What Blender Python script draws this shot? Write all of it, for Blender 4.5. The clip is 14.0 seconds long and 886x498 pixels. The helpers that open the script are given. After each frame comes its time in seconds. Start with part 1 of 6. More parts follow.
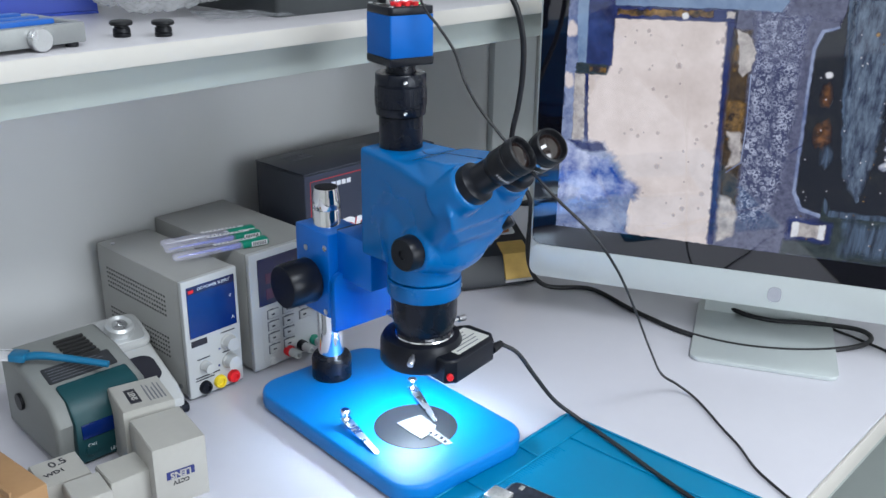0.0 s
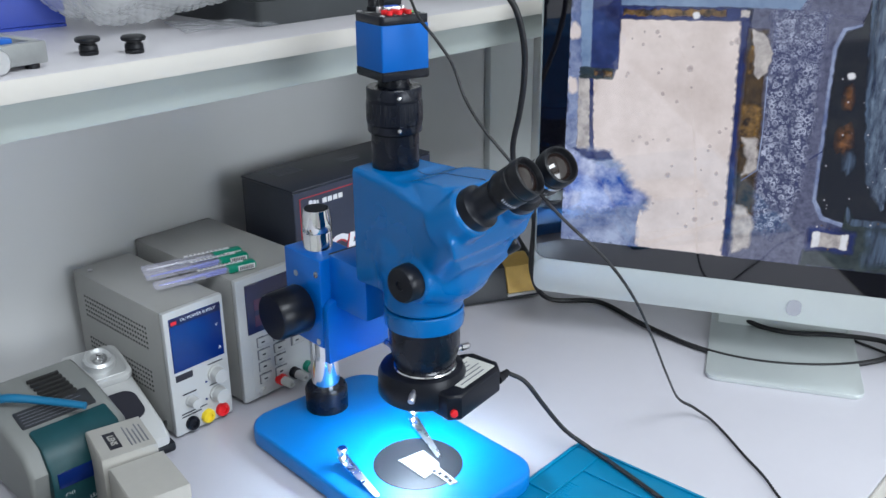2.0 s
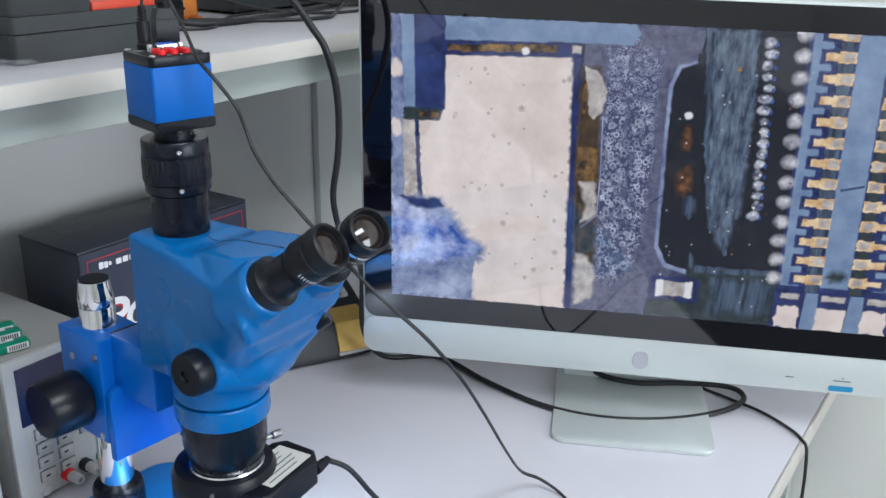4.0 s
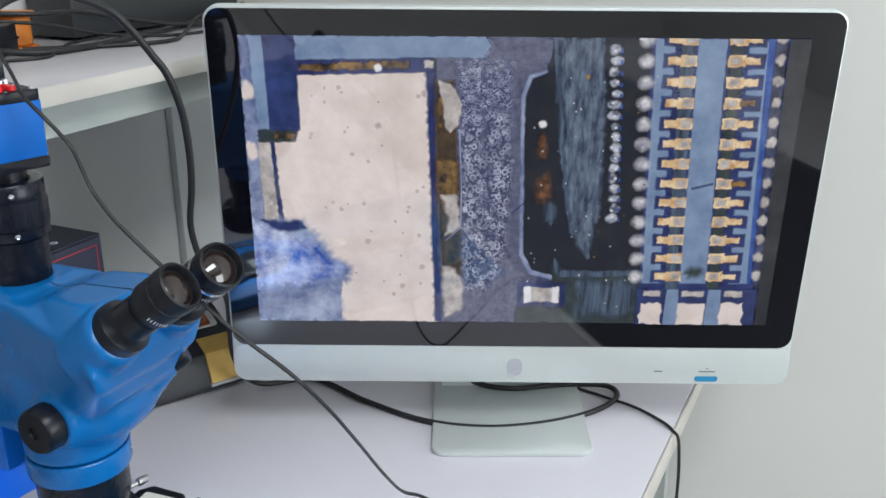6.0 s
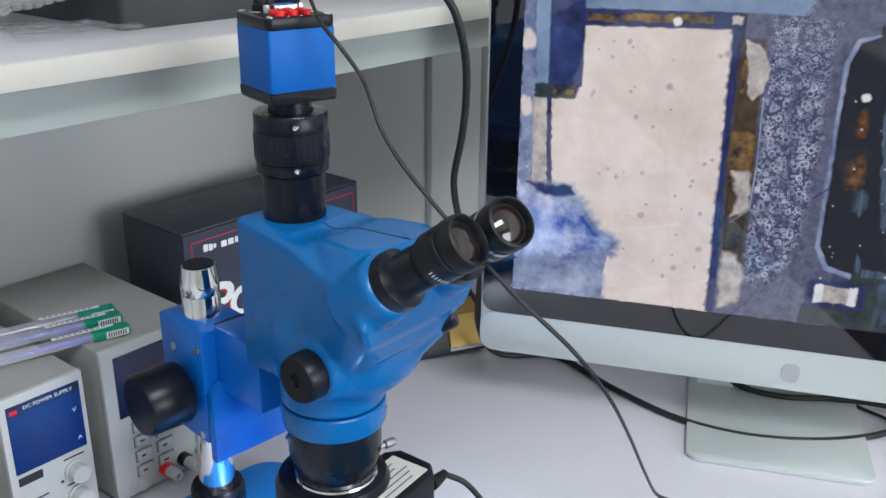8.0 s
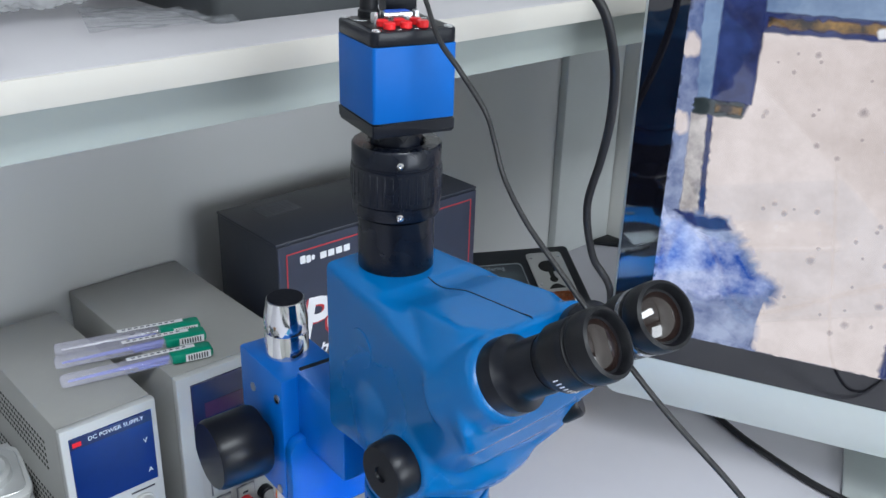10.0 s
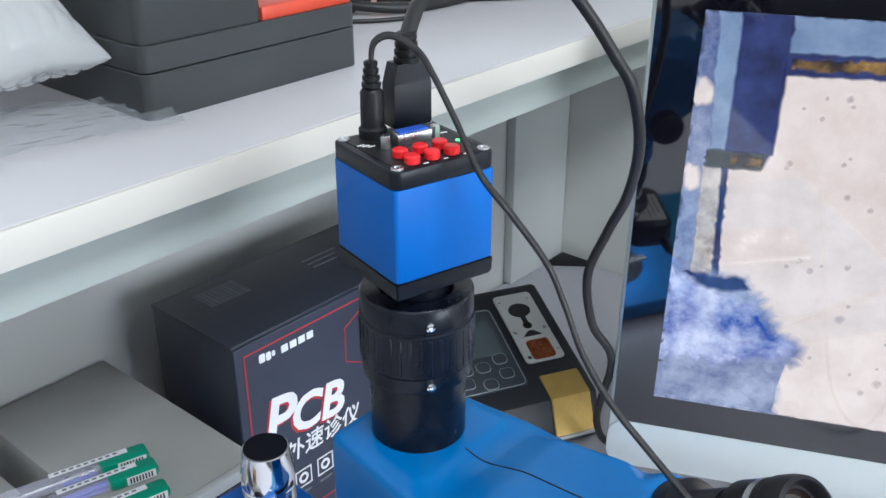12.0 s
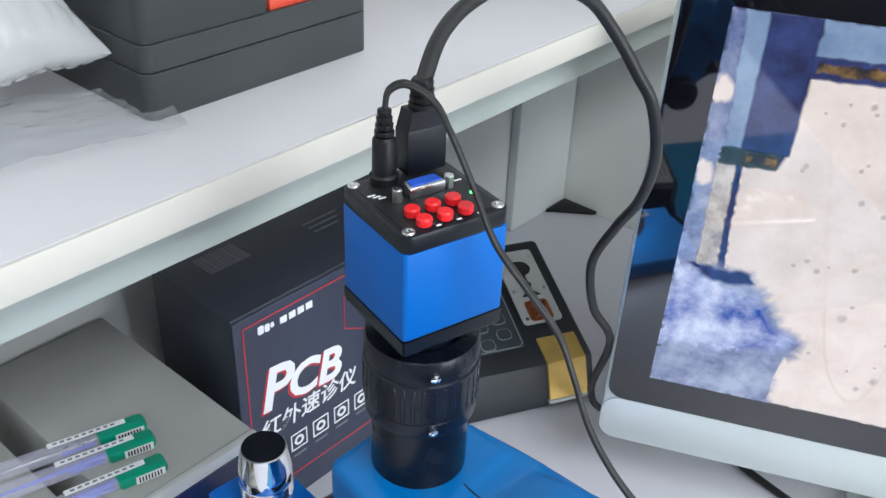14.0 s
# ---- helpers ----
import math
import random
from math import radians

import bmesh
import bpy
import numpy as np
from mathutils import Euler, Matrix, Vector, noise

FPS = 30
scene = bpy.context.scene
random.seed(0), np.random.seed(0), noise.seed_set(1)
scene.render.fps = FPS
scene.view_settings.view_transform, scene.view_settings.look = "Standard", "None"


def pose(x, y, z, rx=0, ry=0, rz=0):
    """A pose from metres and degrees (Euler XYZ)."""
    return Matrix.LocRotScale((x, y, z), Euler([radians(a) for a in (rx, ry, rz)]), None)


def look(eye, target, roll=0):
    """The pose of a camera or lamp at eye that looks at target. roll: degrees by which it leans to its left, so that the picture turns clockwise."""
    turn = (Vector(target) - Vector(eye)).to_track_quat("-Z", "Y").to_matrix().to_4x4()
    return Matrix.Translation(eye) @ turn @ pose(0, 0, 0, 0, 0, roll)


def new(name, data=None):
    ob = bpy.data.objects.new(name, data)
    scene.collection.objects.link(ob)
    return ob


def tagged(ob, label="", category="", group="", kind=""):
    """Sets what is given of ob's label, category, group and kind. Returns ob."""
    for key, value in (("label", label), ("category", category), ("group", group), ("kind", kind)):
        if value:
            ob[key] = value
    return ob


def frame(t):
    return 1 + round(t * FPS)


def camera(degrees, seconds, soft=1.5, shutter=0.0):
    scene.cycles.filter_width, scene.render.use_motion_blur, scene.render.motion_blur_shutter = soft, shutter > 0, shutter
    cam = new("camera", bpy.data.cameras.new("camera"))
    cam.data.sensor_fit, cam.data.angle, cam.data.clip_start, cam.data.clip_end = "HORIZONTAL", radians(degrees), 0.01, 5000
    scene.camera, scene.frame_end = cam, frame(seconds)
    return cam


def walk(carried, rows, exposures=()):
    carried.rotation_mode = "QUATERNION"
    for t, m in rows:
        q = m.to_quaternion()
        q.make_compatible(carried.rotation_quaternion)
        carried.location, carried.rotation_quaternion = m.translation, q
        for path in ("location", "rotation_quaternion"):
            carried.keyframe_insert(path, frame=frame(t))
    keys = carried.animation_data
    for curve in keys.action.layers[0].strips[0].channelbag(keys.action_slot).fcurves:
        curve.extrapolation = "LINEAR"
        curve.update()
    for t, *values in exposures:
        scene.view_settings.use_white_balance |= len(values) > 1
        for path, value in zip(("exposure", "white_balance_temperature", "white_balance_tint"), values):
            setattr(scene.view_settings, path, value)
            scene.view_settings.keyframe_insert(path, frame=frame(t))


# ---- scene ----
cam = camera(50.5, 14.0)
PATH = [
    (0, (0.02, -0.014, 1.346), (1.4, 1.248, 0.636), 0.7),
    (0.5, (0.019, -0.006, 1.346), (1.4, 1.252, 0.632), 0.7),
    (1, (0.021, 0.008, 1.346), (1.401, 1.266, 0.629), 0.5),
    (1.5, (0.031, 0.026, 1.347), (1.416, 1.277, 0.629), 0.1),
    (2, (0.076, 0.045, 1.353), (1.458, 1.293, 0.624), -0.4),
    (2.5, (0.131, 0.064, 1.352), (1.516, 1.31, 0.623), -0.2),
    (3, (0.178, 0.084, 1.348), (1.607, 1.285, 0.629), 0.7),
    (3.5, (0.201, 0.092, 1.345), (1.706, 1.21, 0.65), 1.4),
    (4, (0.203, 0.09, 1.348), (1.78, 1.114, 0.666), 0.9),
    (4.2, (0.211, 0.085, 1.343), (1.802, 1.097, 0.676), 0.4),
    (6.3, (0.229, 0.079, 1.359), (1.935, 0.878, 0.688), -0.5),
    (6.5, (0.232, 0.074, 1.35), (1.937, 0.889, 0.694), -0.5),
    (7, (0.229, 0.085, 1.345), (1.894, 0.981, 0.693), -0.3),
    (7.5, (0.23, 0.132, 1.34), (1.803, 1.158, 0.653), 0.8),
    (8, (0.259, 0.171, 1.322), (1.709, 1.347, 0.604), 0.6),
    (8.5, (0.279, 0.187, 1.321), (1.643, 1.448, 0.581), 0.7),
    (9, (0.315, 0.192, 1.319), (1.578, 1.544, 0.561), 1.5),
    (9.2, (0.329, 0.198, 1.323), (1.552, 1.577, 0.547), 1.7),
    (11.3, (0.389, 0.399, 1.349), (1.751, 1.594, 0.501), 0.8),
    (11.5, (0.396, 0.406, 1.353), (1.772, 1.583, 0.504), 0.6),
    (12, (0.419, 0.416, 1.375), (1.794, 1.579, 0.504), -0.1),
    (12.5, (0.433, 0.423, 1.394), (1.793, 1.57, 0.481), 0.2),
    (13, (0.439, 0.432, 1.41), (1.773, 1.553, 0.428), 1.3),
    (13.5, (0.442, 0.44, 1.42), (1.757, 1.539, 0.389), 1.9),
    (14, (0.446, 0.448, 1.428), (1.747, 1.532, 0.364), 2.5),
]
walk(cam, [(t, look(eye, target, roll)) for t, eye, target, roll in PATH],
     exposures=[(0.0, 0.04, 6150, 10), (4.0, 0.04, 6250, 10), (6.5, 0.0, 6500, 10), (9.0, 0.06, 6300, 10), (11.5, 0.30, 6150, 9), (14.0, 0.38, 6300, 9)])

# ---------------------------------------------------------------- world and light
DESK = 0.76
world = bpy.data.worlds.new("world")
scene.world = world
world.use_nodes = True
world.node_tree.nodes["Background"].inputs[0].default_value = (0.75, 0.82, 0.95, 1)
world.node_tree.nodes["Background"].inputs[1].default_value = 0.05


def area_lamp(name, eye, target, sx, sy, watts, colour):
    data = bpy.data.lights.new(name, "AREA")
    data.shape, data.size, data.size_y, data.energy, data.color = "RECTANGLE", sx, sy, watts, colour
    ob = new(name, data)
    ob.matrix_world = look(eye, target)
    return ob


# two unseen ceiling panels, and a front fill light added without a window
area_lamp("ceiling_panel_light", (0.35, -0.70, 2.66), (0.35, -0.699, 0), 1.2, 0.6, 38, (0.94, 0.985, 1.0))
area_lamp("ceiling_panel_light", (-1.5, -0.70, 2.66), (-1.5, -0.699, 0), 1.2, 0.6, 12, (0.94, 0.985, 1.0))
area_lamp("front_fill_light", (0.75, -2.4, 1.45), (1.15, 0.8, 0.95), 1.3, 1.2, 42, (0.92, 0.965, 1.0))


# ---------------------------------------------------------------- materials
def mat(name, colour, rough=0.5, metal=0.0, var=0.08, scale=30.0, bump=0.0, bump_scale=200.0, spec=0.5, coat=0.0,
        emit=None, power=0.0, trans=0.0, ior=1.45, rough_var=0.06, second=None):
    m = bpy.data.materials.new(name)
    m.use_nodes = True
    nt = m.node_tree
    b = nt.nodes["Principled BSDF"]
    tc = nt.nodes.new("ShaderNodeTexCoord")
    n1 = nt.nodes.new("ShaderNodeTexNoise")
    n1.inputs["Scale"].default_value, n1.inputs["Detail"].default_value = scale, 6
    n2 = nt.nodes.new("ShaderNodeTexNoise")
    n2.inputs["Scale"].default_value, n2.inputs["Detail"].default_value = scale * 9, 3
    nt.links.new(tc.outputs["Object"], n1.inputs["Vector"])
    nt.links.new(tc.outputs["Object"], n2.inputs["Vector"])
    add = nt.nodes.new("ShaderNodeMath")
    add.operation = "MULTIPLY_ADD"
    add.inputs[1].default_value = 0.35
    nt.links.new(n2.outputs["Fac"], add.inputs[0])
    nt.links.new(n1.outputs["Fac"], add.inputs[2])
    ramp = nt.nodes.new("ShaderNodeMapRange")
    ramp.inputs["From Min"].default_value, ramp.inputs["From Max"].default_value = 0.35, 1.0
    nt.links.new(add.outputs[0], ramp.inputs["Value"])
    mix = nt.nodes.new("ShaderNodeMix")
    mix.data_type = "RGBA"
    lo = second or [c * (1 - var) for c in colour]
    hi = [min(1.0, c * (1 + var)) for c in colour]
    mix.inputs["A"].default_value, mix.inputs["B"].default_value = (*lo, 1), (*hi, 1)
    nt.links.new(ramp.outputs["Result"], mix.inputs["Factor"])
    nt.links.new(mix.outputs["Result"], b.inputs["Base Color"])
    rr = nt.nodes.new("ShaderNodeMapRange")
    rr.inputs["To Min"].default_value, rr.inputs["To Max"].default_value = max(0.02, rough - rough_var), min(1.0, rough + rough_var)
    nt.links.new(n1.outputs["Fac"], rr.inputs["Value"])
    nt.links.new(rr.outputs["Result"], b.inputs["Roughness"])
    b.inputs["Metallic"].default_value = metal
    b.inputs["Specular IOR Level"].default_value = spec
    b.inputs["Coat Weight"].default_value = coat
    b.inputs["Coat Roughness"].default_value = 0.12
    b.inputs["Transmission Weight"].default_value = trans
    b.inputs["IOR"].default_value = ior
    if emit:
        b.inputs["Emission Color"].default_value = (*emit, 1)
        b.inputs["Emission Strength"].default_value = power
    if bump:
        n3 = nt.nodes.new("ShaderNodeTexNoise")
        n3.inputs["Scale"].default_value, n3.inputs["Detail"].default_value = bump_scale, 4
        nt.links.new(tc.outputs["Object"], n3.inputs["Vector"])
        bp = nt.nodes.new("ShaderNodeBump")
        bp.inputs["Strength"].default_value, bp.inputs["Distance"].default_value = bump, 0.0006
        nt.links.new(n3.outputs["Fac"], bp.inputs["Height"])
        nt.links.new(bp.outputs["Normal"], b.inputs["Normal"])
    return m


def screen_mat(name, low, high, power, scale=20.0, stretch=(1, 1, 1), lo_at=0.35, hi_at=0.7, kind="noise", detail=8.0):
    """A lit part of the display: its picture glows through glossy glass."""
    m = bpy.data.materials.new(name)
    m.use_nodes = True
    nt = m.node_tree
    b = nt.nodes["Principled BSDF"]
    tc = nt.nodes.new("ShaderNodeTexCoord")
    mp = nt.nodes.new("ShaderNodeMapping")
    mp.inputs["Scale"].default_value = stretch
    nt.links.new(tc.outputs["Object"], mp.inputs["Vector"])
    if kind == "cells":
        n = nt.nodes.new("ShaderNodeTexVoronoi")
        n.feature = "DISTANCE_TO_EDGE"
        n.inputs["Scale"].default_value = scale
        out = n.outputs["Distance"]
        warp = nt.nodes.new("ShaderNodeTexNoise")
        warp.inputs["Scale"].default_value = scale * 0.6
        vm = nt.nodes.new("ShaderNodeVectorMath")
        vm.operation = "MULTIPLY_ADD"
        vm.inputs[1].default_value = (0.02, 0.02, 0.02)
        nt.links.new(mp.outputs["Vector"], warp.inputs["Vector"])
        nt.links.new(warp.outputs["Color"], vm.inputs[0])
        nt.links.new(mp.outputs["Vector"], vm.inputs[2])
        nt.links.new(vm.outputs["Vector"], n.inputs["Vector"])
    elif kind == "bubbles":
        # rings of two sizes, thinned out in drifting patches
        rings = []
        for k in (1.0, 0.45):
            v = nt.nodes.new("ShaderNodeTexVoronoi")
            v.inputs["Scale"].default_value = scale * k
            nt.links.new(mp.outputs["Vector"], v.inputs["Vector"])
            cr = nt.nodes.new("ShaderNodeValToRGB")
            cr.color_ramp.elements[0].position, cr.color_ramp.elements[1].position = 0.20, 0.62
            for e in cr.color_ramp.elements:
                e.color = (0, 0, 0, 1)
            cr.color_ramp.elements.new(0.36).color = (1, 1, 1, 1)
            cr.color_ramp.elements.new(0.47).color = (0.18, 0.18, 0.18, 1)
            nt.links.new(v.outputs["Distance"], cr.inputs["Fac"])
            rings.append(cr)
        mask = nt.nodes.new("ShaderNodeTexNoise")
        mask.inputs["Scale"].default_value, mask.inputs["Detail"].default_value = scale * 0.22, 5
        nt.links.new(mp.outputs["Vector"], mask.inputs["Vector"])
        mx = nt.nodes.new("ShaderNodeMath")
        mx.operation = "MAXIMUM"
        nt.links.new(rings[0].outputs["Color"], mx.inputs[0])
        nt.links.new(rings[1].outputs["Color"], mx.inputs[1])
        fade = nt.nodes.new("ShaderNodeMapRange")
        fade.inputs["From Min"].default_value, fade.inputs["From Max"].default_value = 0.36, 0.66
        fade.inputs["To Min"].default_value = 0.12
        nt.links.new(mask.outputs["Fac"], fade.inputs["Value"])
        mul = nt.nodes.new("ShaderNodeMath")
        mul.operation = "MULTIPLY"
        nt.links.new(mx.outputs[0], mul.inputs[0])
        nt.links.new(fade.outputs["Result"], mul.inputs[1])
        out = mul.outputs[0]
    else:
        n = nt.nodes.new("ShaderNodeTexNoise")
        n.inputs["Scale"].default_value, n.inputs["Detail"].default_value, n.inputs["Roughness"].default_value = scale, detail, 0.65
        out = n.outputs["Fac"]
        nt.links.new(mp.outputs["Vector"], n.inputs["Vector"])
    ramp = nt.nodes.new("ShaderNodeValToRGB")
    ramp.color_ramp.elements[0].position, ramp.color_ramp.elements[1].position = lo_at, hi_at
    ramp.color_ramp.elements[0].color, ramp.color_ramp.elements[1].color = (*low, 1), (*high, 1)
    nt.links.new(out, ramp.inputs["Fac"])
    b.inputs["Base Color"].default_value = (0.016, 0.017, 0.020, 1)
    b.inputs["Roughness"].default_value = 0.045
    b.inputs["IOR"].default_value = 1.78
    nt.links.new(ramp.outputs["Color"], b.inputs["Emission Color"])
    b.inputs["Emission Strength"].default_value = power
    # out-of-focus outlines: the coverage fades over the rim of each shape
    cover = nt.nodes.new("ShaderNodeAttribute")
    cover.attribute_name = "cover"
    nt.links.new(cover.outputs["Fac"], b.inputs["Alpha"])
    return m


BLUE = mat("blue_enamel", (0.0015, 0.124, 0.385), 0.27, var=0.05, scale=8, bump=0.06, bump_scale=900, spec=0.4)
BLUE_BASE = mat("blue_base_enamel", (0.004, 0.190, 0.58), 0.46, var=0.06, scale=6, bump=0.12, bump_scale=700)
BLUE_ALU = mat("blue_anodised_aluminium", (0.003, 0.15, 0.60), 0.32, metal=0.1, var=0.05, scale=14, bump=0.04, bump_scale=1500)
BLACK = mat("black_plastic", (0.005, 0.0062, 0.011), 0.33, var=0.25, spec=0.32, scale=40, bump=0.08, bump_scale=1200)
BLACK_SATIN = mat("black_anodised", (0.004, 0.0060, 0.013), 0.27, var=0.2, scale=50, metal=0.1, spec=0.4)
RUBBER = mat("black_rubber", (0.0065, 0.007, 0.0095), 0.42, var=0.25, spec=0.32, scale=60, bump=0.1, bump_scale=900)
CABLE = mat("cable_sheath", (0.014, 0.014, 0.016), 0.45, var=0.25, scale=80)
CHROME = mat("chrome", (0.82, 0.82, 0.84), 0.08, metal=1.0, var=0.03, scale=20, rough_var=0.03)
STEEL = mat("brushed_steel", (0.6, 0.6, 0.62), 0.28, metal=1.0, var=0.08, scale=60)
ALU = mat("silver_shell", (0.57, 0.61, 0.61), 0.35, metal=0.35, var=0.03, scale=12)
WHITE_BOARD = mat("white_melamine", (0.575, 0.565, 0.615), 0.32, var=0.035, scale=5, bump=0.05, bump_scale=350)
SHELF_BOARD = mat("white_shelf_melamine", (0.50, 0.485, 0.51), 0.34, var=0.04, scale=5, bump=0.05, bump_scale=350)
WHITE_EDGE = mat("white_edge_band", (0.53, 0.505, 0.465), 0.42, var=0.03, scale=7)
APRON = mat("pale_grey_board", (0.37, 0.405, 0.385), 0.5, var=0.04, scale=6)
WALL = mat("painted_wall", (0.575, 0.58, 0.58), 0.75, var=0.03, scale=3, bump=0.08, bump_scale=260)
WALL_SIDE = mat("side_wall_paint", (0.64, 0.64, 0.615), 0.75, var=0.025, scale=3, bump=0.08, bump_scale=260)
FLOOR = mat("floor_tile", (0.74, 0.74, 0.75), 0.3, var=0.08, scale=4)
CEIL = mat("ceiling_paint", (0.8, 0.8, 0.79), 0.8, var=0.02, scale=3)
GREY_CASE = mat("grey_powder_coat", (0.33, 0.33, 0.315), 0.5, var=0.05, scale=18, bump=0.15, bump_scale=1400)
GREY_FACE = mat("pale_grey_face", (0.46, 0.47, 0.47), 0.5, var=0.03, scale=20)
DARK_WINDOW = mat("dark_display_window", (0.012, 0.012, 0.05), 0.12, var=0.2, scale=15)
BLUE_WINDOW = mat("blue_display_window", (0.003, 0.018, 0.13), 0.16, var=0.2, scale=12)
CARTON_BLACK = mat("black_carton", (0.023, 0.027, 0.040), 0.42, var=0.15, scale=10, bump=0.06, bump_scale=500)
CARTON_NAVY = mat("navy_printed_carton", (0.034, 0.040, 0.066), 0.40, var=0.2, scale=8, bump=0.05, bump_scale=500)
CARTON_WHITE = mat("white_carton", (0.40, 0.39, 0.36), 0.7, var=0.06, scale=14, bump=0.15, bump_scale=400)
INK_WHITE = mat("white_print", (0.75, 0.75, 0.77), 0.6, var=0.05)
INK_RED = mat("red_print", (0.45, 0.03, 0.04), 0.6, var=0.1)
INK_GREY = mat("grey_print", (0.16, 0.165, 0.19), 0.6, var=0.1)
INK_DARK = mat("dark_print", (0.02, 0.02, 0.03), 0.6, var=0.1)
INK_BLUE = mat("navy_print", (0.02, 0.03, 0.16), 0.6, var=0.1)
RED = mat("red_plastic", (0.70, 0.015, 0.02), 0.35, var=0.08, scale=50)
ORANGE = mat("orange_red_plastic", (0.55, 0.06, 0.03), 0.4, var=0.08, scale=40)
YELLOW = mat("yellow_plastic", (0.75, 0.55, 0.02), 0.4, var=0.08, scale=50)
GREEN = mat("green_plastic_cap", (0.0, 0.26, 0.16), 0.4, var=0.08, scale=50)
TEAL = mat("dark_teal_plastic", (0.006, 0.050, 0.060), 0.45, var=0.1, scale=30, bump=0.08, bump_scale=900)
GREY_PLASTIC = mat("warm_grey_plastic", (0.20, 0.208, 0.20), 0.5, var=0.05, scale=20, bump=0.1, bump_scale=900)
PALE_PLASTIC = mat("pale_grey_plastic", (0.47, 0.475, 0.47), 0.42, var=0.04, scale=20)
MAT_BLUE = mat("blue_silicone", (0.0, 0.21, 0.40), 0.5, var=0.06, scale=9, bump=0.12, bump_scale=700)
BRASS = mat("gold_sponge_tray", (0.55, 0.36, 0.10), 0.5, metal=0.3, var=0.15, scale=60)
COPPER = mat("copper_wool", (0.42, 0.14, 0.06), 0.35, metal=0.9, var=0.4, scale=300)
STATION = mat("charcoal_plastic", (0.034, 0.038, 0.041), 0.42, var=0.12, scale=20, bump=0.12, bump_scale=1100)
LENS_GLASS = mat("coated_lens", (0.014, 0.008, 0.007), 0.03, var=0.2, ior=1.65)
CLEAR = mat("clear_plastic", (0.62, 0.61, 0.74), 0.08, var=0.02)
CLEAR.node_tree.nodes["Principled BSDF"].inputs["Alpha"].default_value = 0.30
FILM = mat("thin_clear_film", (0.30, 0.31, 0.33), 0.10, var=0.02)
FILM.node_tree.nodes["Principled BSDF"].inputs["Alpha"].default_value = 0.22
BAG = mat("bubble_wrap", (0.66, 0.67, 0.68), 0.08, var=0.05, scale=60, bump=0.5, bump_scale=260)
BAG.node_tree.nodes["Principled BSDF"].inputs["Alpha"].default_value = 0.46
PCB_METAL = mat("tinned_board", (0.75, 0.75, 0.72), 0.25, metal=0.7, var=0.3, scale=220)
PHONE_DARK = mat("dark_phone_board", (0.03, 0.035, 0.05), 0.35, metal=0.2, var=0.6, scale=160)
DISC = mat("grey_stage_disc", (0.020, 0.021, 0.025), 0.35, var=0.08, scale=40)
CARDBOARD = mat("brown_cardboard", (0.36, 0.21, 0.10), 0.8, var=0.1, scale=20)
LED_WHITE = mat("led_emitter", (0.9, 0.9, 0.9), 0.4, emit=(0.80, 0.92, 1.0), power=12.0)


# ---------------------------------------------------------------- shape helpers
def thing(name, label, category, m=None, group="", kind=""):
    ob = new(name)
    ob.empty_display_size = 0.02
    if m is not None:
        ob.matrix_basis = m
    return tagged(ob, label, category, group, kind)


def part(name, bm, material, parent=None, label="", smooth=True, angle=40):
    me = bpy.data.meshes.new(name)
    bmesh.ops.recalc_face_normals(bm, faces=bm.faces[:])
    if smooth:
        for f in bm.faces:
            f.smooth = True
        for e in bm.edges:
            if len(e.link_faces) == 2 and e.calc_face_angle(0.0) > radians(angle):
                e.smooth = False
    bm.to_mesh(me)
    bm.free()
    me.materials.append(material)
    ob = new(name, me)
    if parent:
        ob.parent = parent
    if label:
        ob["label"] = label
    return ob


def solid(name, bm, material, label, category, group="", kind="", m=None):
    ob = part(name, bm, material)
    if m is not None:
        ob.matrix_basis = m
    return tagged(ob, label, category, group, kind)


def box(x0, x1, y0, y1, z0, z1, bevel=0.0, seg=2, bm=None, m=None):
    b2 = bmesh.new()
    bmesh.ops.create_cube(b2, size=1.0)
    for v in b2.verts:
        v.co = ((x0 + x1) / 2 + v.co.x * (x1 - x0), (y0 + y1) / 2 + v.co.y * (y1 - y0), (z0 + z1) / 2 + v.co.z * (z1 - z0))
    if bevel:
        bmesh.ops.bevel(b2, geom=b2.edges[:], offset=bevel, segments=seg, affect="EDGES", profile=0.5, clamp_overlap=True)
    return merge(bm, b2, m)


def merge(bm, b2, m=None):
    if m is not None:
        bmesh.ops.transform(b2, matrix=m, verts=b2.verts[:])
    if bm is None:
        return b2
    me = bpy.data.meshes.new("tmp")
    b2.to_mesh(me)
    b2.free()
    bm.from_mesh(me)
    bpy.data.meshes.remove(me)
    return bm


def lathe(profile, n=40, bm=None, m=None):
    """A turned solid from (radius, height) pairs about z."""
    b2 = bmesh.new()
    rings = []
    for r, z in profile:
        if r < 1e-6:
            rings.append([b2.verts.new((0, 0, z))])
        else:
            rings.append([b2.verts.new((r * math.cos(2 * math.pi * i / n), r * math.sin(2 * math.pi * i / n), z)) for i in range(n)])
    for a, b in zip(rings, rings[1:]):
        for i in range(n):
            j = (i + 1) % n
            if len(a) == 1 and len(b) > 1:
                b2.faces.new((a[0], b[i], b[j]))
            elif len(b) == 1 and len(a) > 1:
                b2.faces.new((a[i], a[j], b[0]))
            elif len(a) > 1:
                b2.faces.new((a[i], a[j], b[j], b[i]))
    return merge(bm, b2, m)


def rod(r, z0, z1, n=24, bevel=0.0, bm=None, m=None):
    k = bevel or min(r, abs(z1 - z0)) * 0.12
    return lathe([(0, z0), (r - k, z0), (r, z0 + k), (r, z1 - k), (r - k, z1), (0, z1)], n, bm, m)


